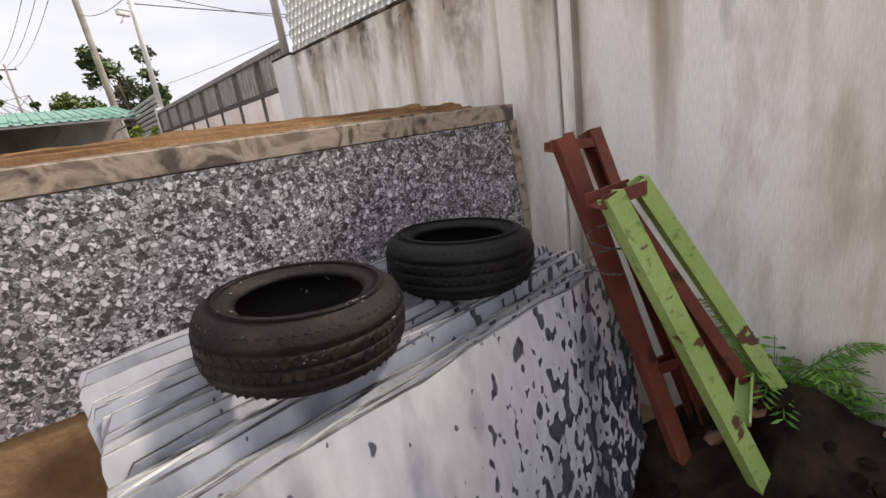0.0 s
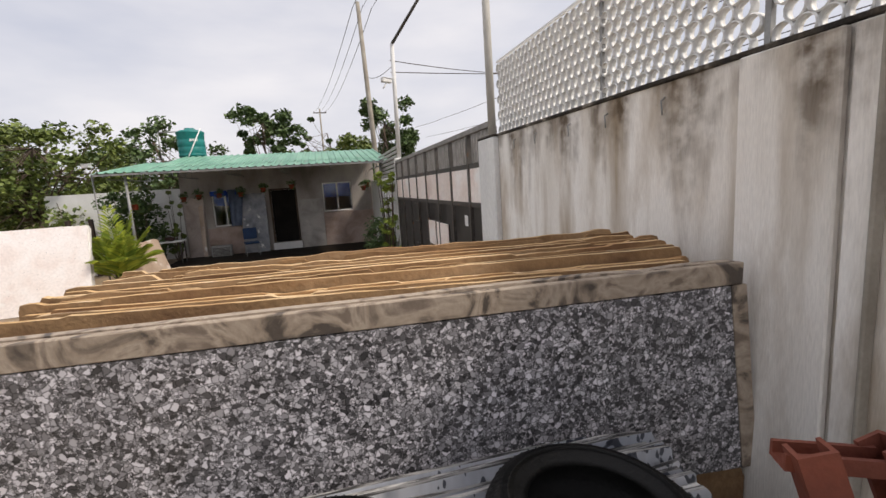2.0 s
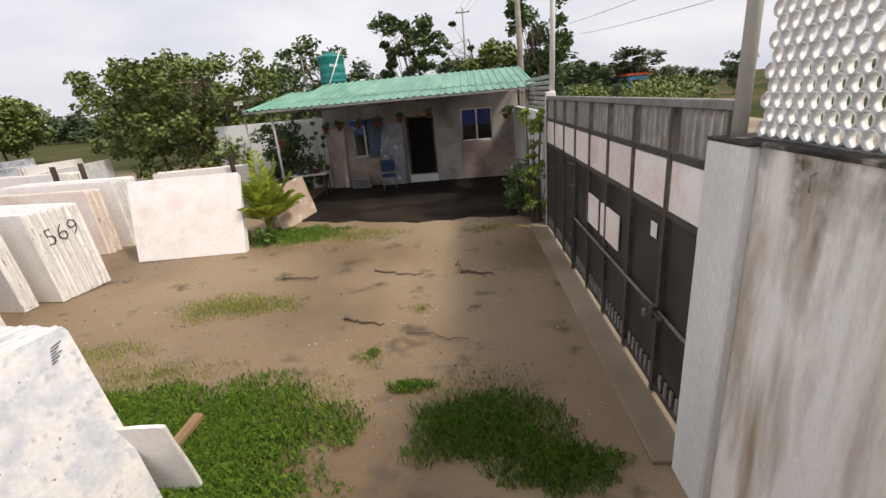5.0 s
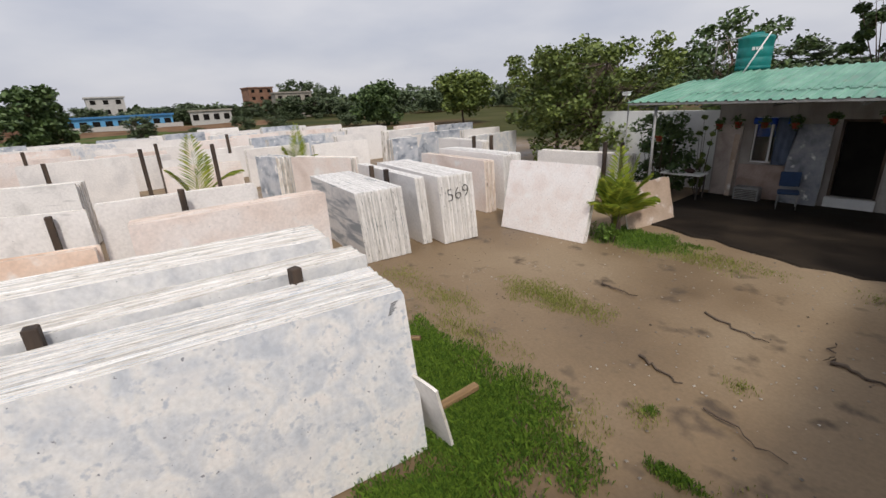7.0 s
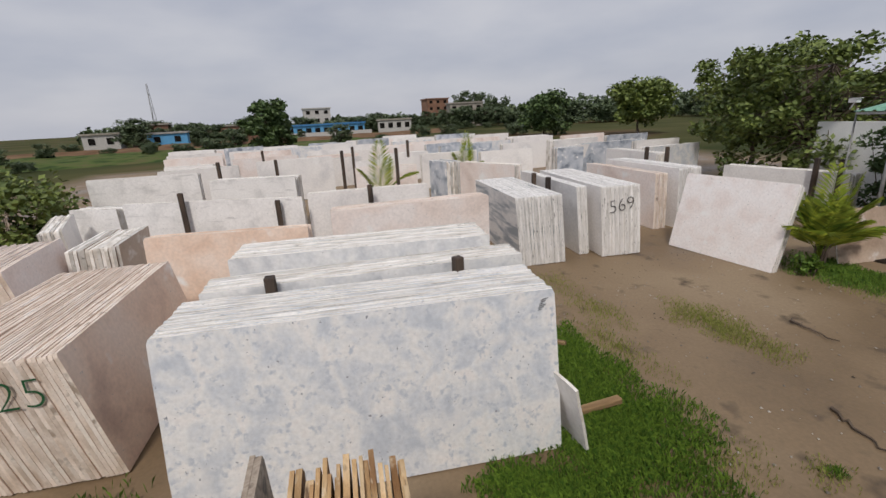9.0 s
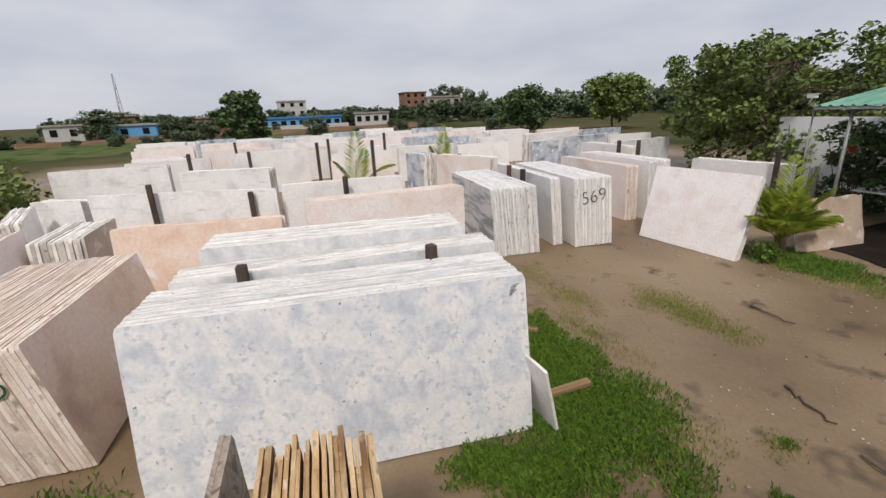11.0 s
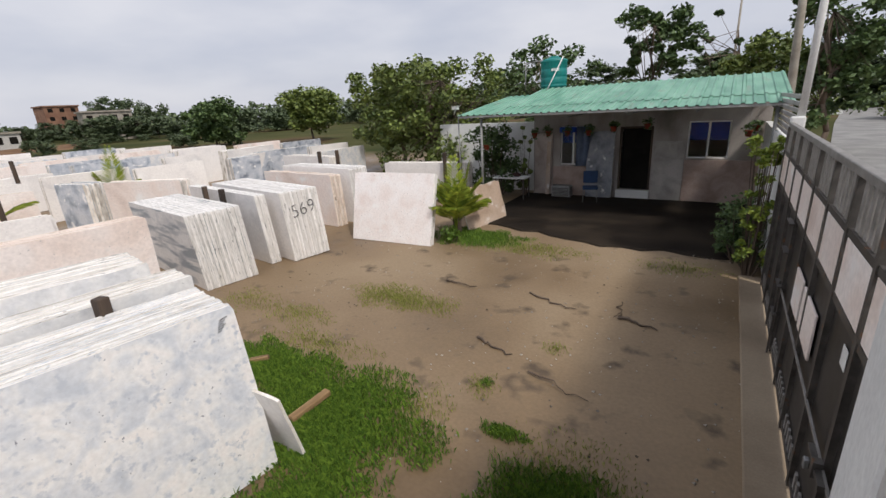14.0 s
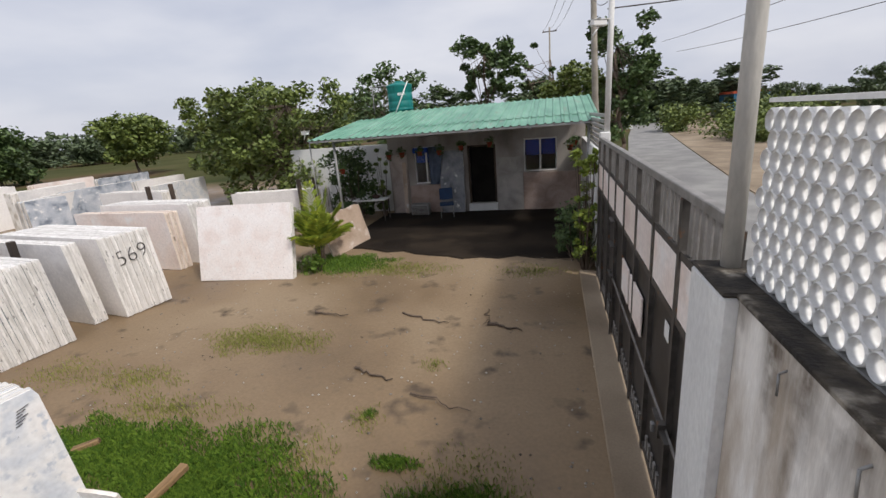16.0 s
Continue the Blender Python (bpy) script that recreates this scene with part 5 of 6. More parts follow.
rim = [Vector(p) for p in ((-0.585, -2.9, 0.0), (-0.955, -2.475, 1.28), (-0.885, -2.49, 1.29), (-0.42, -2.89, 0.26))]
back = [bm.verts.new(p + Vector((0.02, 0.03, -0.01))) for p in rim]
fore = [bm.verts.new(p + Vector((0.012, 0.022, -0.006))) for p in rim]
bm.faces.new(fore)
bm.faces.new(back[::-1])
for k in range(4):
    bm.faces.new((fore[k], back[k], back[(k + 1) % 4], fore[(k + 1) % 4]))
bmesh.ops.recalc_face_normals(bm, faces=bm.faces[:])
part("web_plate", bm, M_RUST, fg, "dark rusty web between the rails")
part("end_plate", channel((-1.02, -2.475, 1.312), (-0.865, -2.53, 1.328), 0.075, 0.04, (0, 0, 1)), M_RUST, fg)
part("brace", channel((-0.735, -2.80, 0.52), (-0.60, -2.77, 0.62), 0.05, 0.04, (0, 0, 1)), M_GREEN, fg)
bm = bmesh.new()
for i in range(14):
    a0, a1 = i * 0.9, (i + 1) * 0.9
    tube(bm, (-0.96 + 0.05 * math.cos(a0), -2.47 + 0.05 * math.sin(a0), 1.2 - 0.012 * i), (-0.96 + 0.05 * math.cos(a1), -2.47 + 0.05 * math.sin(a1), 1.19 - 0.012 * i), 0.003, 0.003, 4)
part("tie_wire", bm, M_STEEL, fg)


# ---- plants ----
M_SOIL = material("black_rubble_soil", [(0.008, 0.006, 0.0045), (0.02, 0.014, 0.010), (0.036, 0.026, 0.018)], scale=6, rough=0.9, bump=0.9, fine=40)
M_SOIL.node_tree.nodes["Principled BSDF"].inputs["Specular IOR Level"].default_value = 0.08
M_FERN = foliage("fern_leaf", (0.04, 0.12, 0.012), (0.15, 0.32, 0.04))


def heap(at, rx, ry, h, seed):
    """A low lumpy heap of soil and rubble."""
    bm = bmesh.new()
    rings = []
    for j in range(9):
        s = j / 8
        ring = []
        for i in range(36):
            a = 2 * math.pi * i / 36
            x, y = rx * s * math.cos(a), ry * s * math.sin(a)
            z = h * (1 - s * s) ** 1.2 * (1 + 0.5 * noise.noise((x * 4, y * 4, seed))) + 0.03 * noise.noise((x * 17, y * 17, seed)) - 0.04 * s
            ring.append(bm.verts.new((x, y, z)))
        rings.append(ring)
    for p, q in zip(rings, rings[1:]):
        for i in range(36):
            bm.faces.new((p[i], q[i], q[(i + 1) % 36], p[(i + 1) % 36]))
    bmesh.ops.remove_doubles(bm, verts=bm.verts[:], dist=1e-4)
    t = thing("soil_heap", "dark heap of soil and rubble at the wall's foot", "soil heap", pose(*at))
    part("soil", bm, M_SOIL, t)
    rg = random.Random(seed)
    for _ in range(40):
        a, s = rg.uniform(0, 6.283), rg.random() ** 0.5 * 0.85
        x, y = rx * s * math.cos(a), ry * s * math.sin(a)
        k = rg.uniform(0.012, 0.04)
        bm = bmesh.new()
        bmesh.ops.create_icosphere(bm, subdivisions=1, radius=k, matrix=Matrix.Diagonal((1.4, 1.0, 0.7, 1)))
        for v in bm.verts:
            v.co *= 1 + 0.5 * noise.noise(v.co * 40 + Vector((x, y, 0)) * 9)
        part("rubble", bm, M_BRICK if rg.random() < 0.3 else M_SOIL, t).location = (x, y, h * (1 - s * s) ** 1.2 * (1 + 0.5 * noise.noise((x * 4, y * 4, seed))))


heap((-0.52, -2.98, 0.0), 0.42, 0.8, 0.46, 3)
def fern(at, seed, n=26, size=0.5, mat=None, name="wild_fern", label="bright green feathery weed growing against the wall"):
    rg = random.Random(seed)
    f = thing(name, label, "plant", pose(*at))
    bm = bmesh.new()
    for _ in range(n):
        a, ln = rg.uniform(0, 6.283), size * rg.uniform(0.6, 1.1)
        rise = rg.uniform(0.8, 1.5)
        prev = Vector((0, 0, 0))
        for i in range(1, 15):
            s = i / 14
            p = Vector((math.cos(a) * ln * s * 0.6, math.sin(a) * ln * s * 0.6, ln * (rise * s - 0.75 * s * s)))
            tube(bm, prev, p, 0.003, 0.002, 3, False)
            side = Vector((-math.sin(a), math.cos(a), 0))
            for sg in (-1, 1):
                tip = p + side * sg * 0.09 * ln / 0.5 * (1 - 0.6 * s) + Vector((math.cos(a), math.sin(a), -0.3)) * 0.03
                mid = (p + tip) / 2
                w = (p - prev).normalized() * 0.007
                bm.faces.new([bm.verts.new(v) for v in (p, mid + w, tip, mid - w)])
            prev = p
    part("fronds", bm, mat or M_GRASS, f)


fern((-0.27, -2.8, 0.3), 1, 44, 0.5, M_FERN)
fern((-0.24, -3.02, 0.3), 2, 12, 0.3, M_FERN)
fern((-0.3, -3.5, 0.0), 3, 14, 0.35)


def palm(at, seed, n, ln, name="young_palm", label="young palm with arching yellow-green fronds in the grass"):
    rg = random.Random(seed)
    t = thing(name, label, "palm", pose(*at))
    bm = bmesh.new()
    for k in range(5):
        tube(bm, (0.03 * k - 0.06, 0.02 * (k % 3) - 0.02, -0.03), (0.05 * k - 0.1, 0.03 * (k % 3), 0.35 * ln), 0.035, 0.02, 7)
    part("stem", bm, M_BARK, t)
    for k in range(n):
        bm = bmesh.new()
        a, l = 2.4 * k + rg.uniform(-0.3, 0.3), ln * rg.uniform(0.75, 1.1)
        out = 0.08 + 0.5 * (k / n) + rg.uniform(-0.05, 0.08)
        rise = 1.02 - 0.25 * k / n
        d, sd = Vector((math.cos(a), math.sin(a), 0)), Vector((-math.sin(a), math.cos(a), 0))
        prev = Vector((0, 0, 0.12 * ln))
        for i in range(1, 27):
            s = i / 26
            p = d * l * out * s ** 1.2 + Vector((0, 0, 0.12 * ln + l * (rise * s - 0.85 * out * s * s)))
            tube(bm, prev, p, 0.013 * (1 - 0.8 * s), 0.013 * (1 - 0.8 * min(1, s + 0.04)), 4, False)
            if s > 0.22:
                for sg in (-1, 1):
                    lf = 0.30 * ln * math.sin(math.pi * min(1, 0.25 + 0.68 * s)) + 0.03
                    along = (p - prev).normalized()
                    tip = p + sd * sg * lf * 0.62 + along * lf * 0.75 + Vector((0, 0, -0.22 * lf + rg.uniform(-0.04, 0.04)))
                    mid = p.lerp(tip, 0.45) + Vector((0, 0, 0.035))
                    w = along * 0.019
                    va, vb, vc, vd = (bm.verts.new(v) for v in (p, mid + w, tip, mid - w))
                    bm.faces.new((va, vb, vc))
                    bm.faces.new((va, vc, vd))
            prev = p
        part("frond", bm, M_PALM, t)


palm((-6.0, 7.85, 0), 4, 20, 1.7)
palm((-15.6, 1.6, 0.0), 5, 4, 2.3, label="palm seedling rising between the marble stacks")
palm((-19.5, 6.2, 0.0), 6, 5, 2.1, label="palm seedling rising between the marble stacks")


def bush(name, label, at, seed, size, clumps, per, leaf, mat, flat=0.9):
    rg = random.Random(seed)
    b = thing(name, label, "shrub", pose(*at))
    stems, crown = bmesh.new(), bmesh.new()
    for _ in range(clumps):
        c = Vector((rg.gauss(0, 0.4) * size[0], rg.gauss(0, 0.4) * size[1], rg.uniform(0.1, 1.0) * size[2]))
        tube(stems, (c.x * 0.3, c.y * 0.3, -0.03), c, 0.014, 0.005, 4, False)
        leaves(crown, rg, c, 0.3 * max(size[:2]) * rg.uniform(0.5, 1.1), per, leaf, flat)
    tagged(part("stem_tangle", stems, M_BARK, b), kind="stuff")
    part("foliage", crown, mat, b)


bush("creeper", "yellow-green creeper climbing the gate post", (-0.22, 7.7, 0), 1, (0.3, 0.4, 2.4), 34, 60, 0.045, M_LEAF_LIME)
bush("shrub", "dark leafy shrub beside the gate post", (-0.35, 8.4, 0), 2, (0.45, 0.8, 1.1), 26, 110, 0.05, M_LEAF_DARK)
bush("shrub", "dark tangled shrub at the corner of the veranda", (-7.3, 12.6, 0), 3, (1.0, 0.9, 2.2), 44, 100, 0.08, M_LEAF_DARK)
bush("climbing_plant", "climbing plant trained up the house corner", (-6.35, 12.9, 0), 4, (0.3, 0.3, 2.6), 16, 60, 0.07, M_LEAF)
bush("small_shrub", "small leafy weed at the foot of the palm", (-5.9, 7.5, 0), 5, (0.35, 0.3, 0.35), 10, 50, 0.05, M_GRASS)
bush("shrub", "dense dark shrub at the yard's edge", (-15.5, -8.6, 0), 6, (2.2, 2.0, 2.0), 50, 90, 0.12, M_LEAF)
bush("shrub", "overgrown shrubs along the road", (12.5, 35.0, 0), 7, (1.8, 4.0, 1.3), 60, 80, 0.16, M_LEAF)
bush("shrub", "overgrown shrubs along the road", (11.5, 50.0, 0), 9, (1.6, 3.5, 2.2), 50, 80, 0.2, M_LEAF)
bush("shrub", "overgrown shrubs along the road", (15.5, 42.0, 0), 8, (4.5, 6, 2.0), 60, 80, 0.22, M_LEAF)

tree("broadleaf_tree", "spreading broadleaf tree with an open leafy crown", (-11.3, 15.4, 0), 11, 4.8, 2.7, 95, 120, 0.12, M_LEAF, trunk=0.12, clump=0.2, low=0.25)
tree("broadleaf_tree", "spreading broadleaf tree with an open leafy crown", (-14.6, 17.2, 0), 12, 5.2, 2.6, 80, 120, 0.12, M_LEAF, trunk=0.12, clump=0.2, low=0.3)
tree("broadleaf_tree", "dark tree behind the house", (-10.0, 24.0, 0), 13, 6.2, 3.0, 50, 110, 0.17, M_LEAF_DARK, clump=0.22)
tree("roadside_tree", "tall tree with a sparse clumped crown", (-5.6, 32.0, 0), 14, 8.2, 2.2, 34, 110, 0.2, M_LEAF_DARK, low=0.55, clump=0.25)
tree("roadside_tree", "slim tree with a sparse crown", (-2.4, 31.0, 0), 15, 7.4, 1.6, 22, 60, 0.18, M_LEAF_DARK, low=0.5, clump=0.22)
tree("roadside_tree", "rounded leafy tree behind the house", (0.6, 27.0, 0), 16, 5.6, 2.4, 50, 130, 0.17, M_LEAF, low=0.4)
tree("roadside_tree", "tall dark tree beside the road", (2.5, 24.0, 0), 17, 6.8, 1.5, 44, 150, 0.16, M_LEAF_DARK, low=0.3, clump=0.35)
tree("field_tree", "round dark mango tree at the yard's edge", (-50.5, -3.0, 0), 18, 5.2, 2.4, 60, 110, 0.28, M_LEAF_DARK, low=0.2, clump=0.3)
tree("field_tree", "light green tree past the marble yard", (-42.0, 36.0, 0), 19, 5.6, 3.2, 60, 110, 0.28, M_LEAF, low=0.3, clump=0.3)
tree("field_tree", "dark tree past the marble yard", (-52.0, 30.0, 0), 20, 5.0, 3.0, 60, 110, 0.28, M_LEAF_DARK, low=0.2, clump=0.3)

# distant belts of trees, from four models
rng = random.Random(5)
models = []
for i in range(4):
    models.append(tree("distant_tree", "distant tree in a belt of mixed greenery", (-130 - 9 * i, 60, 0), 30 + i, (7.5, 9.5, 6.5, 11)[i], (3.6, 3.2, 4.2, 3.4)[i], 40, 75, 0.42, M_LEAF_FAR, "distant trees", low=0.25, clump=0.36))
for k in range(205):
    a = radians(rng.uniform(64, 200))
    d = rng.uniform(105, 150) if a > radians(105) else rng.uniform(60, 120)
    x, y = math.cos(a) * d, math.sin(a) * d
    if x > 2 and y < 75:
        continue
    s = rng.uniform(0.45, 0.85) * (0.62 if a > radians(150) else 0.9)
    c = copy_thing(rng.choice(models), pose(x, y, -0.2, 0, 0, rng.uniform(0, 360)))
    c.scale = (s * 1.7, s * 1.7, s)
for k in range(22):
    x, y = rng.uniform(14, 60), rng.uniform(48, 110)
    c = copy_thing(rng.choice(models), pose(x, y, -0.2, 0, 0, rng.uniform(0, 360)))
    s = rng.uniform(0.22, 0.5)
    c.scale = (s, s, s)


for k in range(48):
    c = copy_thing(rng.choice(models), pose(rng.uniform(-98, -46), rng.uniform(-55, 42), -0.1, 0, 0, rng.uniform(0, 360)))
    s = rng.uniform(0.1, 0.28)
    c.scale = (s * 1.4, s * 1.4, s)


def far_woods():
    """A joined low belt of woods that closes the fields."""
    rg = random.Random(8)
    bm = bmesh.new()
    for k in range(300):
        a = radians(96 + 104 * (k + rg.random()) / 300)
        d = rg.uniform(150, 172)
        h = (5.0 + 2.6 * noise.noise((k * 0.09, 0, 3)) + rg.uniform(-1, 1)) * (0.75 if a > radians(160) else 1.15)
        for z in (0.25, 0.7):
            leaves(bm, rg, (math.cos(a) * d, math.sin(a) * d, h * z), h * 0.42, 34, 0.95, 0.8)
    tagged(part("far_woods", bm, M_LEAF_FAR), "dark green belt of distant woods beyond the fields", "woods", kind="stuff")


far_woods()


# ---- grass ----
def grass(name, label, patches, mat, seed):
    """Bent blades in oval patches: x, y, half-widths, count, height."""
    rg = random.Random(seed)
    vs, fs = [], []
    for cx, cy, rx, ry, n, h in patches:
        for _ in range(n):
            a, r = rg.uniform(0, 6.283), rg.random() ** 0.6
            e = 1 + 0.45 * noise.noise((2.2 * math.cos(a) + cx, 2.2 * math.sin(a) + cy, seed))
            x, y = cx + rx * r * e * math.cos(a), cy + ry * r * e * math.sin(a)
            if rg.random() < 1.05 * r * r - 0.6 * noise.noise((x * 2.4, y * 2.4, seed)) - 0.1:
                continue
            t, l = rg.uniform(0, 6.283), h * rg.uniform(0.5, 1.2) * (1.1 - 0.5 * r)
            w = 0.0025 + 0.003 * rg.random()
            dx, dy = math.cos(t), math.sin(t)
            b = len(vs)
            k = rg.uniform(0.1, 0.75)
            vs += [(x - dy * w, y + dx * w, -0.02), (x + dy * w, y - dx * w, -0.02), (x + dx * l * 0.3 * k + dy * w * 0.6, y + dy * l * 0.3 * k - dx * w * 0.6, l * 0.6), (x + dx * l * k, y + dy * l * k, l * (1.05 - 0.45 * k))]
            fs += [(b, b + 1, b + 2), (b, b + 2, b + 3)]
    me = bpy.data.meshes.new(name)
    me.from_pydata(vs, [], fs)
    me.materials.append(mat)
    tagged(new(name, me), label, "grass", kind="stuff")


grass("grass", "short bright green grass growing through the mud",
      [(-3.95, 1.65, 1.35, 0.95, 20000, 0.10), (-3.9, 1.45, 0.8, 0.6, 9000, 0.12), (-5.3, 1.95, 1.35, 0.6, 12000, 0.10), (-3.35, 0.75, 0.45, 0.6, 4500, 0.12), (-1.55, 1.7, 0.8, 0.55, 6500, 0.10), (-1.0, 1.3, 0.5, 0.35, 3000, 0.10), (-3.7, 0.3, 0.3, 0.4, 2500, 0.1), (-2.25, 2.3, 0.28, 0.1, 900, 0.07), (-2.75, 2.95, 0.1, 0.12, 250, 0.06),
       (-5.6, 8.0, 1.3, 0.8, 10000, 0.09), (-4.6, -3.4, 0.4, 0.9, 1500, 0.12), (-1.2, -3.2, 0.5, 0.4, 900, 0.12), (-3.4, -2.6, 0.5, 0.9, 2500, 0.12)], M_GRASS, 1)
grass("sparse_grass", "thin yellowish grass lying on the wet mud",
      [(-5.1, 4.4, 1.35, 0.5, 5500, 0.04), (-6.3, 3.2, 0.9, 0.4, 1100, 0.04), (-4.2, 7.7, 1.7, 0.7, 3800, 0.045), (-2.8, 2.85, 0.25, 0.3, 300, 0.04), (-2.3, 4.0, 0.25, 0.2, 250, 0.04), (-7.6, 3.2, 0.8, 0.6, 900, 0.04),
       (-1.6, 2.1, 0.7, 0.6, 1600, 0.05), (-5.2, 2.7, 1.2, 0.35, 1500, 0.045), (-3.2, 2.2, 0.5, 0.6, 900, 0.04), (-1.2, 7.6, 0.9, 0.5, 1000, 0.045)], M_GRASS_DRY, 2)


def litter():
    """Small stones and leaf scraps strewn over the mud."""
    rg = random.Random(9)
    vs, fs = [], []
    for _ in range(900):
        x, y = rg.uniform(-8, -0.3), rg.uniform(1.5, 10)
        s = rg.uniform(0.006, 0.02)
        b = len(vs)
        vs += [(x - s, y, 0.0), (x + s * 0.4, y - s, 0.0), (x + s, y + s * 0.6, 0.0), (x + rg.uniform(-s, s) * 0.4, y, s * 0.9)]
        fs += [(b, b + 1, b + 3), (b + 1, b + 2, b + 3), (b + 2, b, b + 3)]
    me = bpy.data.meshes.new("litter")
    me.from_pydata(vs, [], fs)
    me.materials.append(material("stone_chips", [(0.08, 0.06, 0.04), (0.5, 0.46, 0.4)], scale=0.9, rough=0.8, bump=0))
    tagged(new("stone_chips", me), "small stone chips and scraps strewn over the mud", "stone chips", kind="stuff")


litter()


# ---- poles and wires ----
def utility_pole(at, h, lean, arm, seed):
    p = thing("utility_pole", "tall concrete utility pole beside the road", "utility pole", pose(*at, 0, lean, 0), "utility poles")
    bm = bmesh.new()
    tube(bm, (0, 0, -0.1), (0, 0, h), 0.13, 0.08, 10)
    part("shaft", bm, M_CONCRETE, p)
    if arm:
        part("crossarm", boxed((-0.75, -0.05, h - 0.5, 0.75, 0.05, h - 0.4)), M_POST, p)
        for x in (-0.65, 0, 0.65):
            bm = bmesh.new()
            lathe(bm, [(0.0, 0), (0.05, 0), (0.05, 0.05), (0.03, 0.07), (0.05, 0.1), (0.0, 0.16)], 10)
            part("insulator", bm, M_POST, p).location = (x, 0, h - 0.4)


utility_pole((0.75, 16.5, 0), 9.5, -2, False, 1)
utility_pole((-1.2, 52.0, 0), 11.5, 0, True, 2)


def wire(a, b, sag, r=0.012):
    w = thing("overhead_wire", "thin black overhead wire between poles", "wire", pose(0, 0, 0), "overhead wires")
    bm = bmesh.new()
    a, b = Vector(a), Vector(b)
    rings = []
    side = (b - a).cross(Vector((0, 0, 1))).normalized()
    for i in range(15):
        p = a.lerp(b, i / 14) - Vector((0, 0, sag * 4 * (i / 14) * (1 - i / 14)))
        rings.append([bm.verts.new(p + side * r * math.cos(k * math.pi / 2) + Vector((0, 0, r * math.sin(k * math.pi / 2)))) for k in range(4)])
    for p, q in zip(rings, rings[1:]):
        for k in range(4):
            bm.faces.new((p[k], p[(k + 1) % 4], q[(k + 1) % 4], q[k]))
    part("cable", bm, M_STEEL, w)


for k in (-0.65, 0.0, 0.65):
    wire((-1.2 + k, 52, 11.2), (0.6 + k * 0.6, 16.5, 9.3), 0.7, 0.014)
    wire((0.6 + k * 0.6, 16.5, 9.3), (4.5 + k, -30, 9.0), 0.9, 0.012)
wire((0.5, 16.5, 6.6), (0.05, 7.42, 4.6), 0.15, 0.008)
wire((0.05, 7.42, 4.75), (9.0, 14, 6.2), 0.2, 0.01)
wire((0.05, 7.42, 4.5), (12.0, 10, 5.6), 0.2, 0.01)
wire((7.5, 40, 7.5), (9.0, -10, 6.0), 0.5, 0.014)
wire((9.5, 44, 7.0), (11.0, -10, 5.2), 0.5, 0.014)


# ---- far buildings ----
def building(name, label, at, turn, w, d, h, wall, roof, floors=1, bays=4, over=0.3):
    b = thing(name, label, "building", pose(*at, 0, 0, turn), "")
    part("wall", boxed((-w / 2, -d / 2, -0.5, w / 2, d / 2, h)), wall, b)
    part("roof", boxed((-w / 2 - over, -d / 2 - over, h + 0.01, w / 2 + over, d / 2 + over, h + 0.35)), roof, b)
    for f in range(floors):
        for i in range(bays):
            x = -w / 2 + w * (i + 0.5) / bays
            z = h * (f + 0.35) / floors
            part("window", boxed((x - 0.55, -d / 2 - 0.05, z, x + 0.55, -d / 2 - 0.02, z + h / floors * 0.45)), M_DARK, b)
    return b


M_BLUEROOF = plain("blue_roof_sheet", (0.05, 0.20, 0.42), 0.5)
M_FARWALL = plain("pale_far_plaster", (0.52, 0.50, 0.47), 0.9)
M_FARBLUE = plain("blue_wall_paint", (0.12, 0.36, 0.62), 0.8)
building("long_shed", "long low shed with a bright blue roof", (-108, 7, 0), 90, 17, 6, 2.4, M_FARBLUE, M_BLUEROOF, 1, 9)
tagged(part("wall_far", boxed((-99, -2, -0.3, -98.7, 16, 1.1)), M_FARWALL), "low pale boundary wall in front of the blue shed", "wall", kind="structure")
building("apartment_house", "unfinished pale multi-storey house", (-150, 8, 0), 90, 8, 7, 7.0, M_FARWALL, M_FARWALL, 3, 3)
building("low_house", "low grey concrete house with open frame", (-112, 24, 0), 80, 8, 6, 2.7, M_FARWALL, M_CONCRETE, 1, 4)
building("brick_house", "tall brick house behind the trees", (-165, 52, 0), 90, 8, 8, 9.0, M_BRICK, M_BRICK, 4, 3)
building("low_house", "unfinished concrete frame house among trees", (-120, 46, 0), 80, 9, 6, 6.0, M_CONCRETE, M_CONCRETE, 2, 4)
building("hut", "small white house with a flat roof", (-108, -36, 0), 95, 6, 5, 2.8, M_FARWALL, M_CONCRETE, 1, 2)
building("hut", "bright blue painted shed by the field", (-105, -24, 0), 95, 7, 4, 2.4, M_FARBLUE, M_TIN, 1, 2)
building("hut", "raw brick house by the field", (-114, -29, 0), 95, 7, 5, 4.2, M_BRICK, M_CONCRETE, 1, 3)
building("hut", "raw brick house by the field", (-118, -12, 0), 95, 9, 5, 3.2, M_BRICK, M_CONCRETE, 1, 3)
building("hut", "small house with an orange-red roof across the road", (27, 78, 0), 10, 5, 4, 3.2, M_FARBLUE, plain("orange_roof", (0.55, 0.10, 0.04), 0.7), 1, 2)
building("hut", "small white house at the bend of the road", (7.0, 62, 0), 0, 3.5, 4, 3.0, M_PLASTER, M_TIN, 1, 1)
mast = thing("radio_mast", "tall slim lattice mast on the skyline", "mast", pose(-190, -46, 0))
bm = bmesh.new()
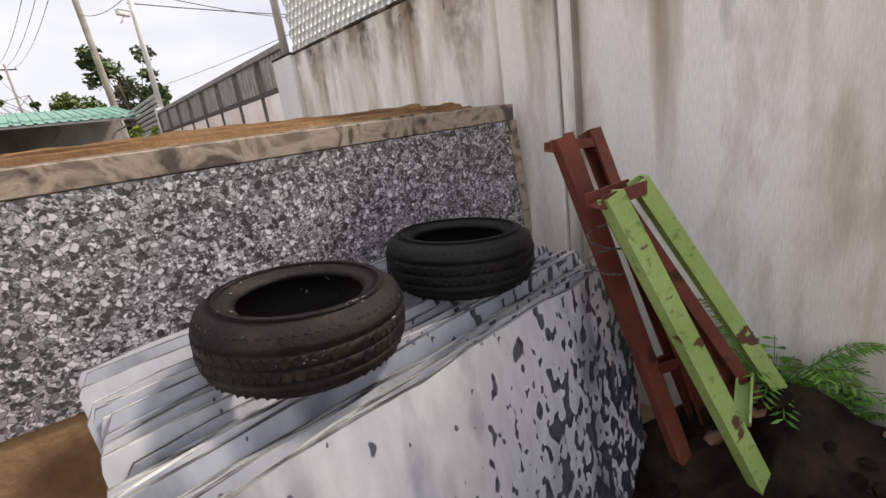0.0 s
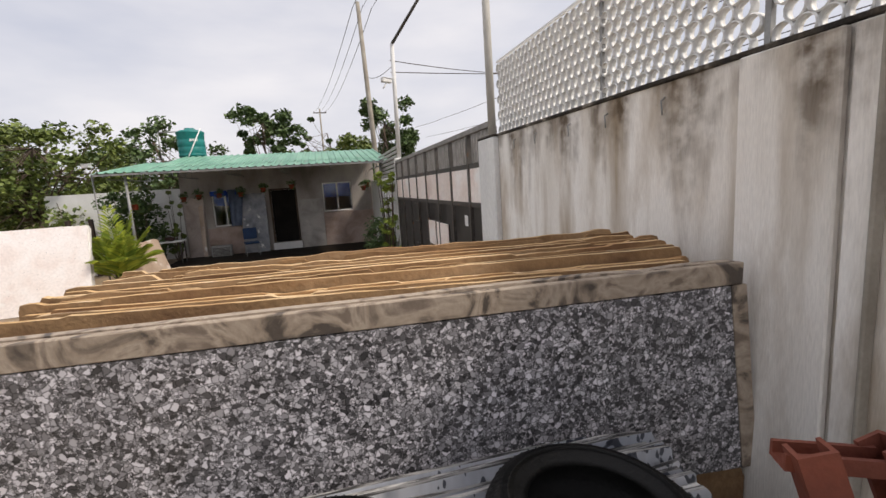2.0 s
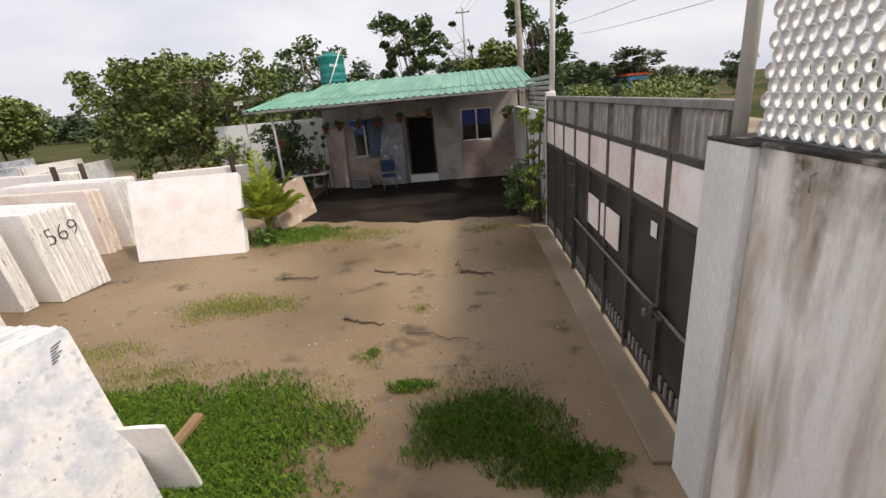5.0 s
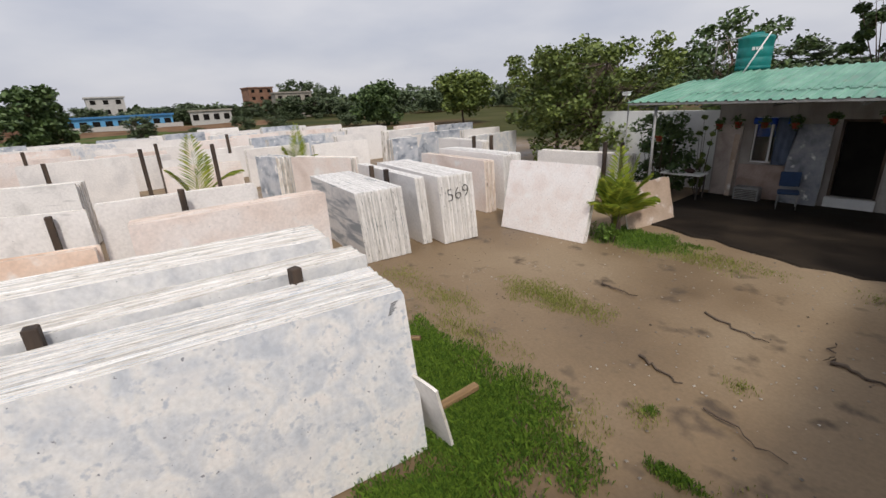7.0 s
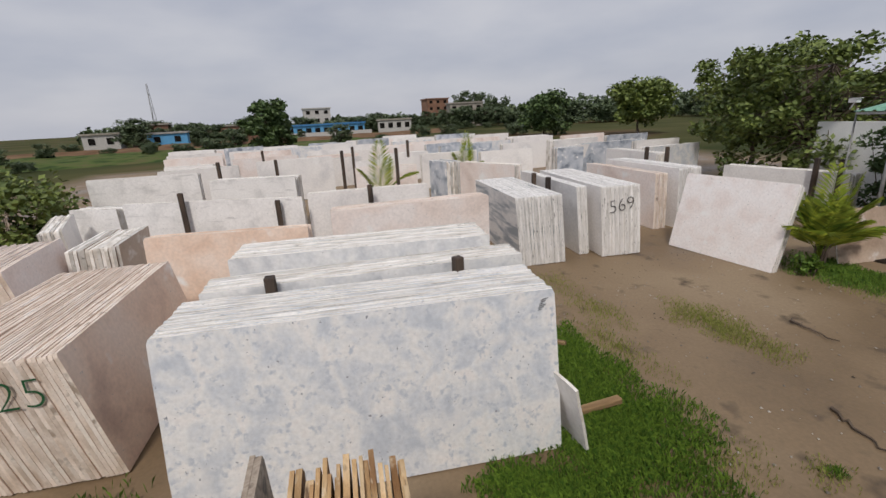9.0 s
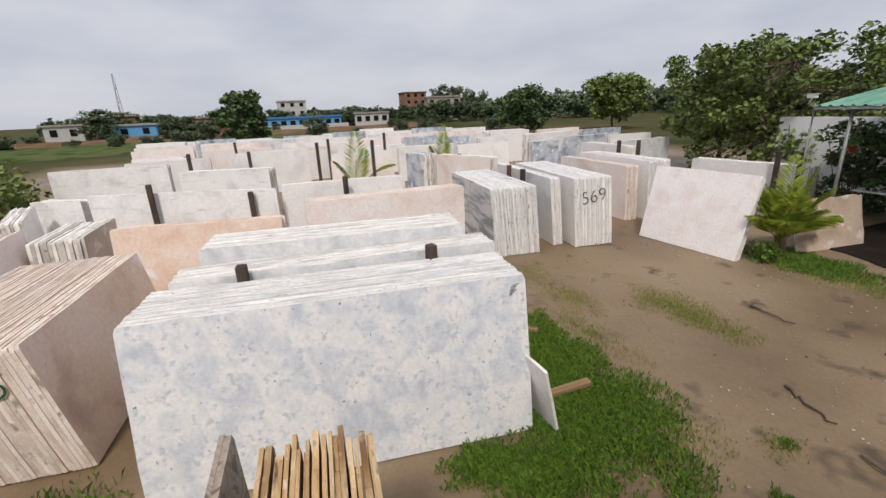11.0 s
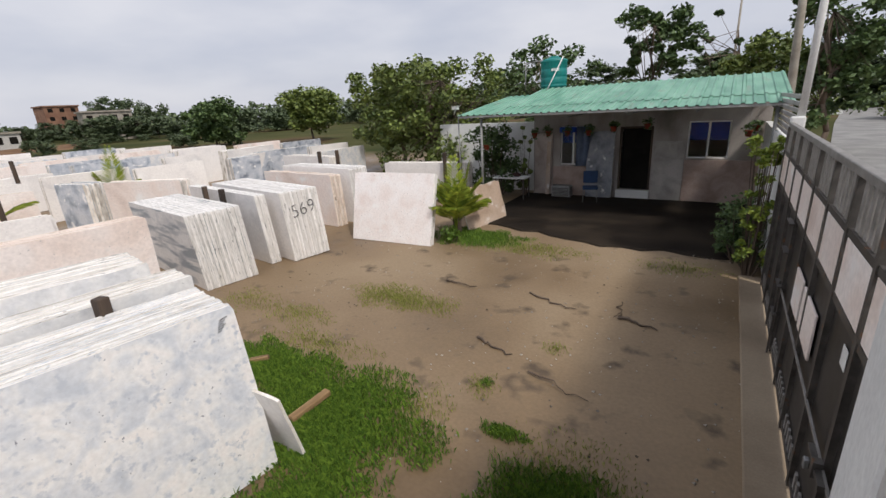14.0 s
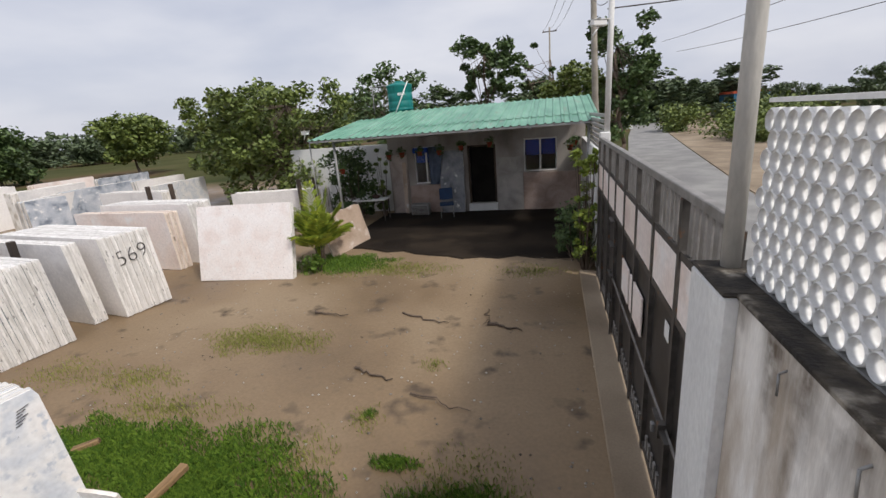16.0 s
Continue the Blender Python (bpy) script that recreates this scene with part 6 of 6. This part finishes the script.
for i in range(3):
    tube(bm, (0.9 * math.cos(i * 2.1), 0.9 * math.sin(i * 2.1), 0), (0.2 * math.cos(i * 2.1), 0.2 * math.sin(i * 2.1), 19), 0.1, 0.08, 5)
for k in range(12):
    tube(bm, (0.8 * math.cos(k * 2.1) * (1 - k / 15), 0.8 * math.sin(k * 2.1) * (1 - k / 15), k * 1.5), (0.8 * math.cos(k * 2.1 + 2.1) * (1 - k / 15), 0.8 * math.sin(k * 2.1 + 2.1) * (1 - k / 15), k * 1.5 + 1.5), 0.06, 0.06, 4)
part("lattice", bm, M_GALV, mast)


def bank(name, label, x0, x1, y0, y1, h, mat, seed):
    """A low uneven earth bank."""
    bm = bmesh.new()
    n, m = 40, 6
    rows = []
    for j in range(m + 1):
        rows.append([bm.verts.new((x0 + (x1 - x0) * j / m + 1.5 * noise.noise((i * 0.3, j, seed)), y0 + (y1 - y0) * i / n,
                                   -0.1 + (h * math.sin(math.pi * j / m)) * (0.7 + 0.5 * noise.noise((i * 0.25, j * 0.4, seed + 3))))) for i in range(n + 1)])
    for a, b in zip(rows, rows[1:]):
        for i in range(n):
            bm.faces.new((a[i], a[i + 1], b[i + 1], b[i])).smooth = True
    bmesh.ops.recalc_face_normals(bm, faces=bm.faces[:])
    tagged(part(name, bm, mat), label, "earth bank", kind="structure")


M_EARTH = material("bare_red_earth", [(0.13, 0.075, 0.045), (0.22, 0.14, 0.085)], scale=0.3, rough=0.95, bump=0.3)
M_TURF = material("rough_turf", [(0.035, 0.06, 0.018), (0.085, 0.12, 0.035), (0.12, 0.11, 0.05)], scale=0.5, rough=0.95, bump=0.6, fine=8)
for bare in (M_EARTH, M_TURF):
    bare.node_tree.nodes["Principled BSDF"].inputs["Specular IOR Level"].default_value = 0.05
bank("earth_bank", "bare red earth bank across the fields", -98, -84, -60, 30, 0.9, M_EARTH, 1)
bank("grass_bank", "green grassy bank beside the yard", -72, -52, -60, -6, 0.7, M_TURF, 2)
bank("grass_bank", "green grassy bank beside the yard", -84, -66, -50, 10, 0.6, M_TURF, 3)
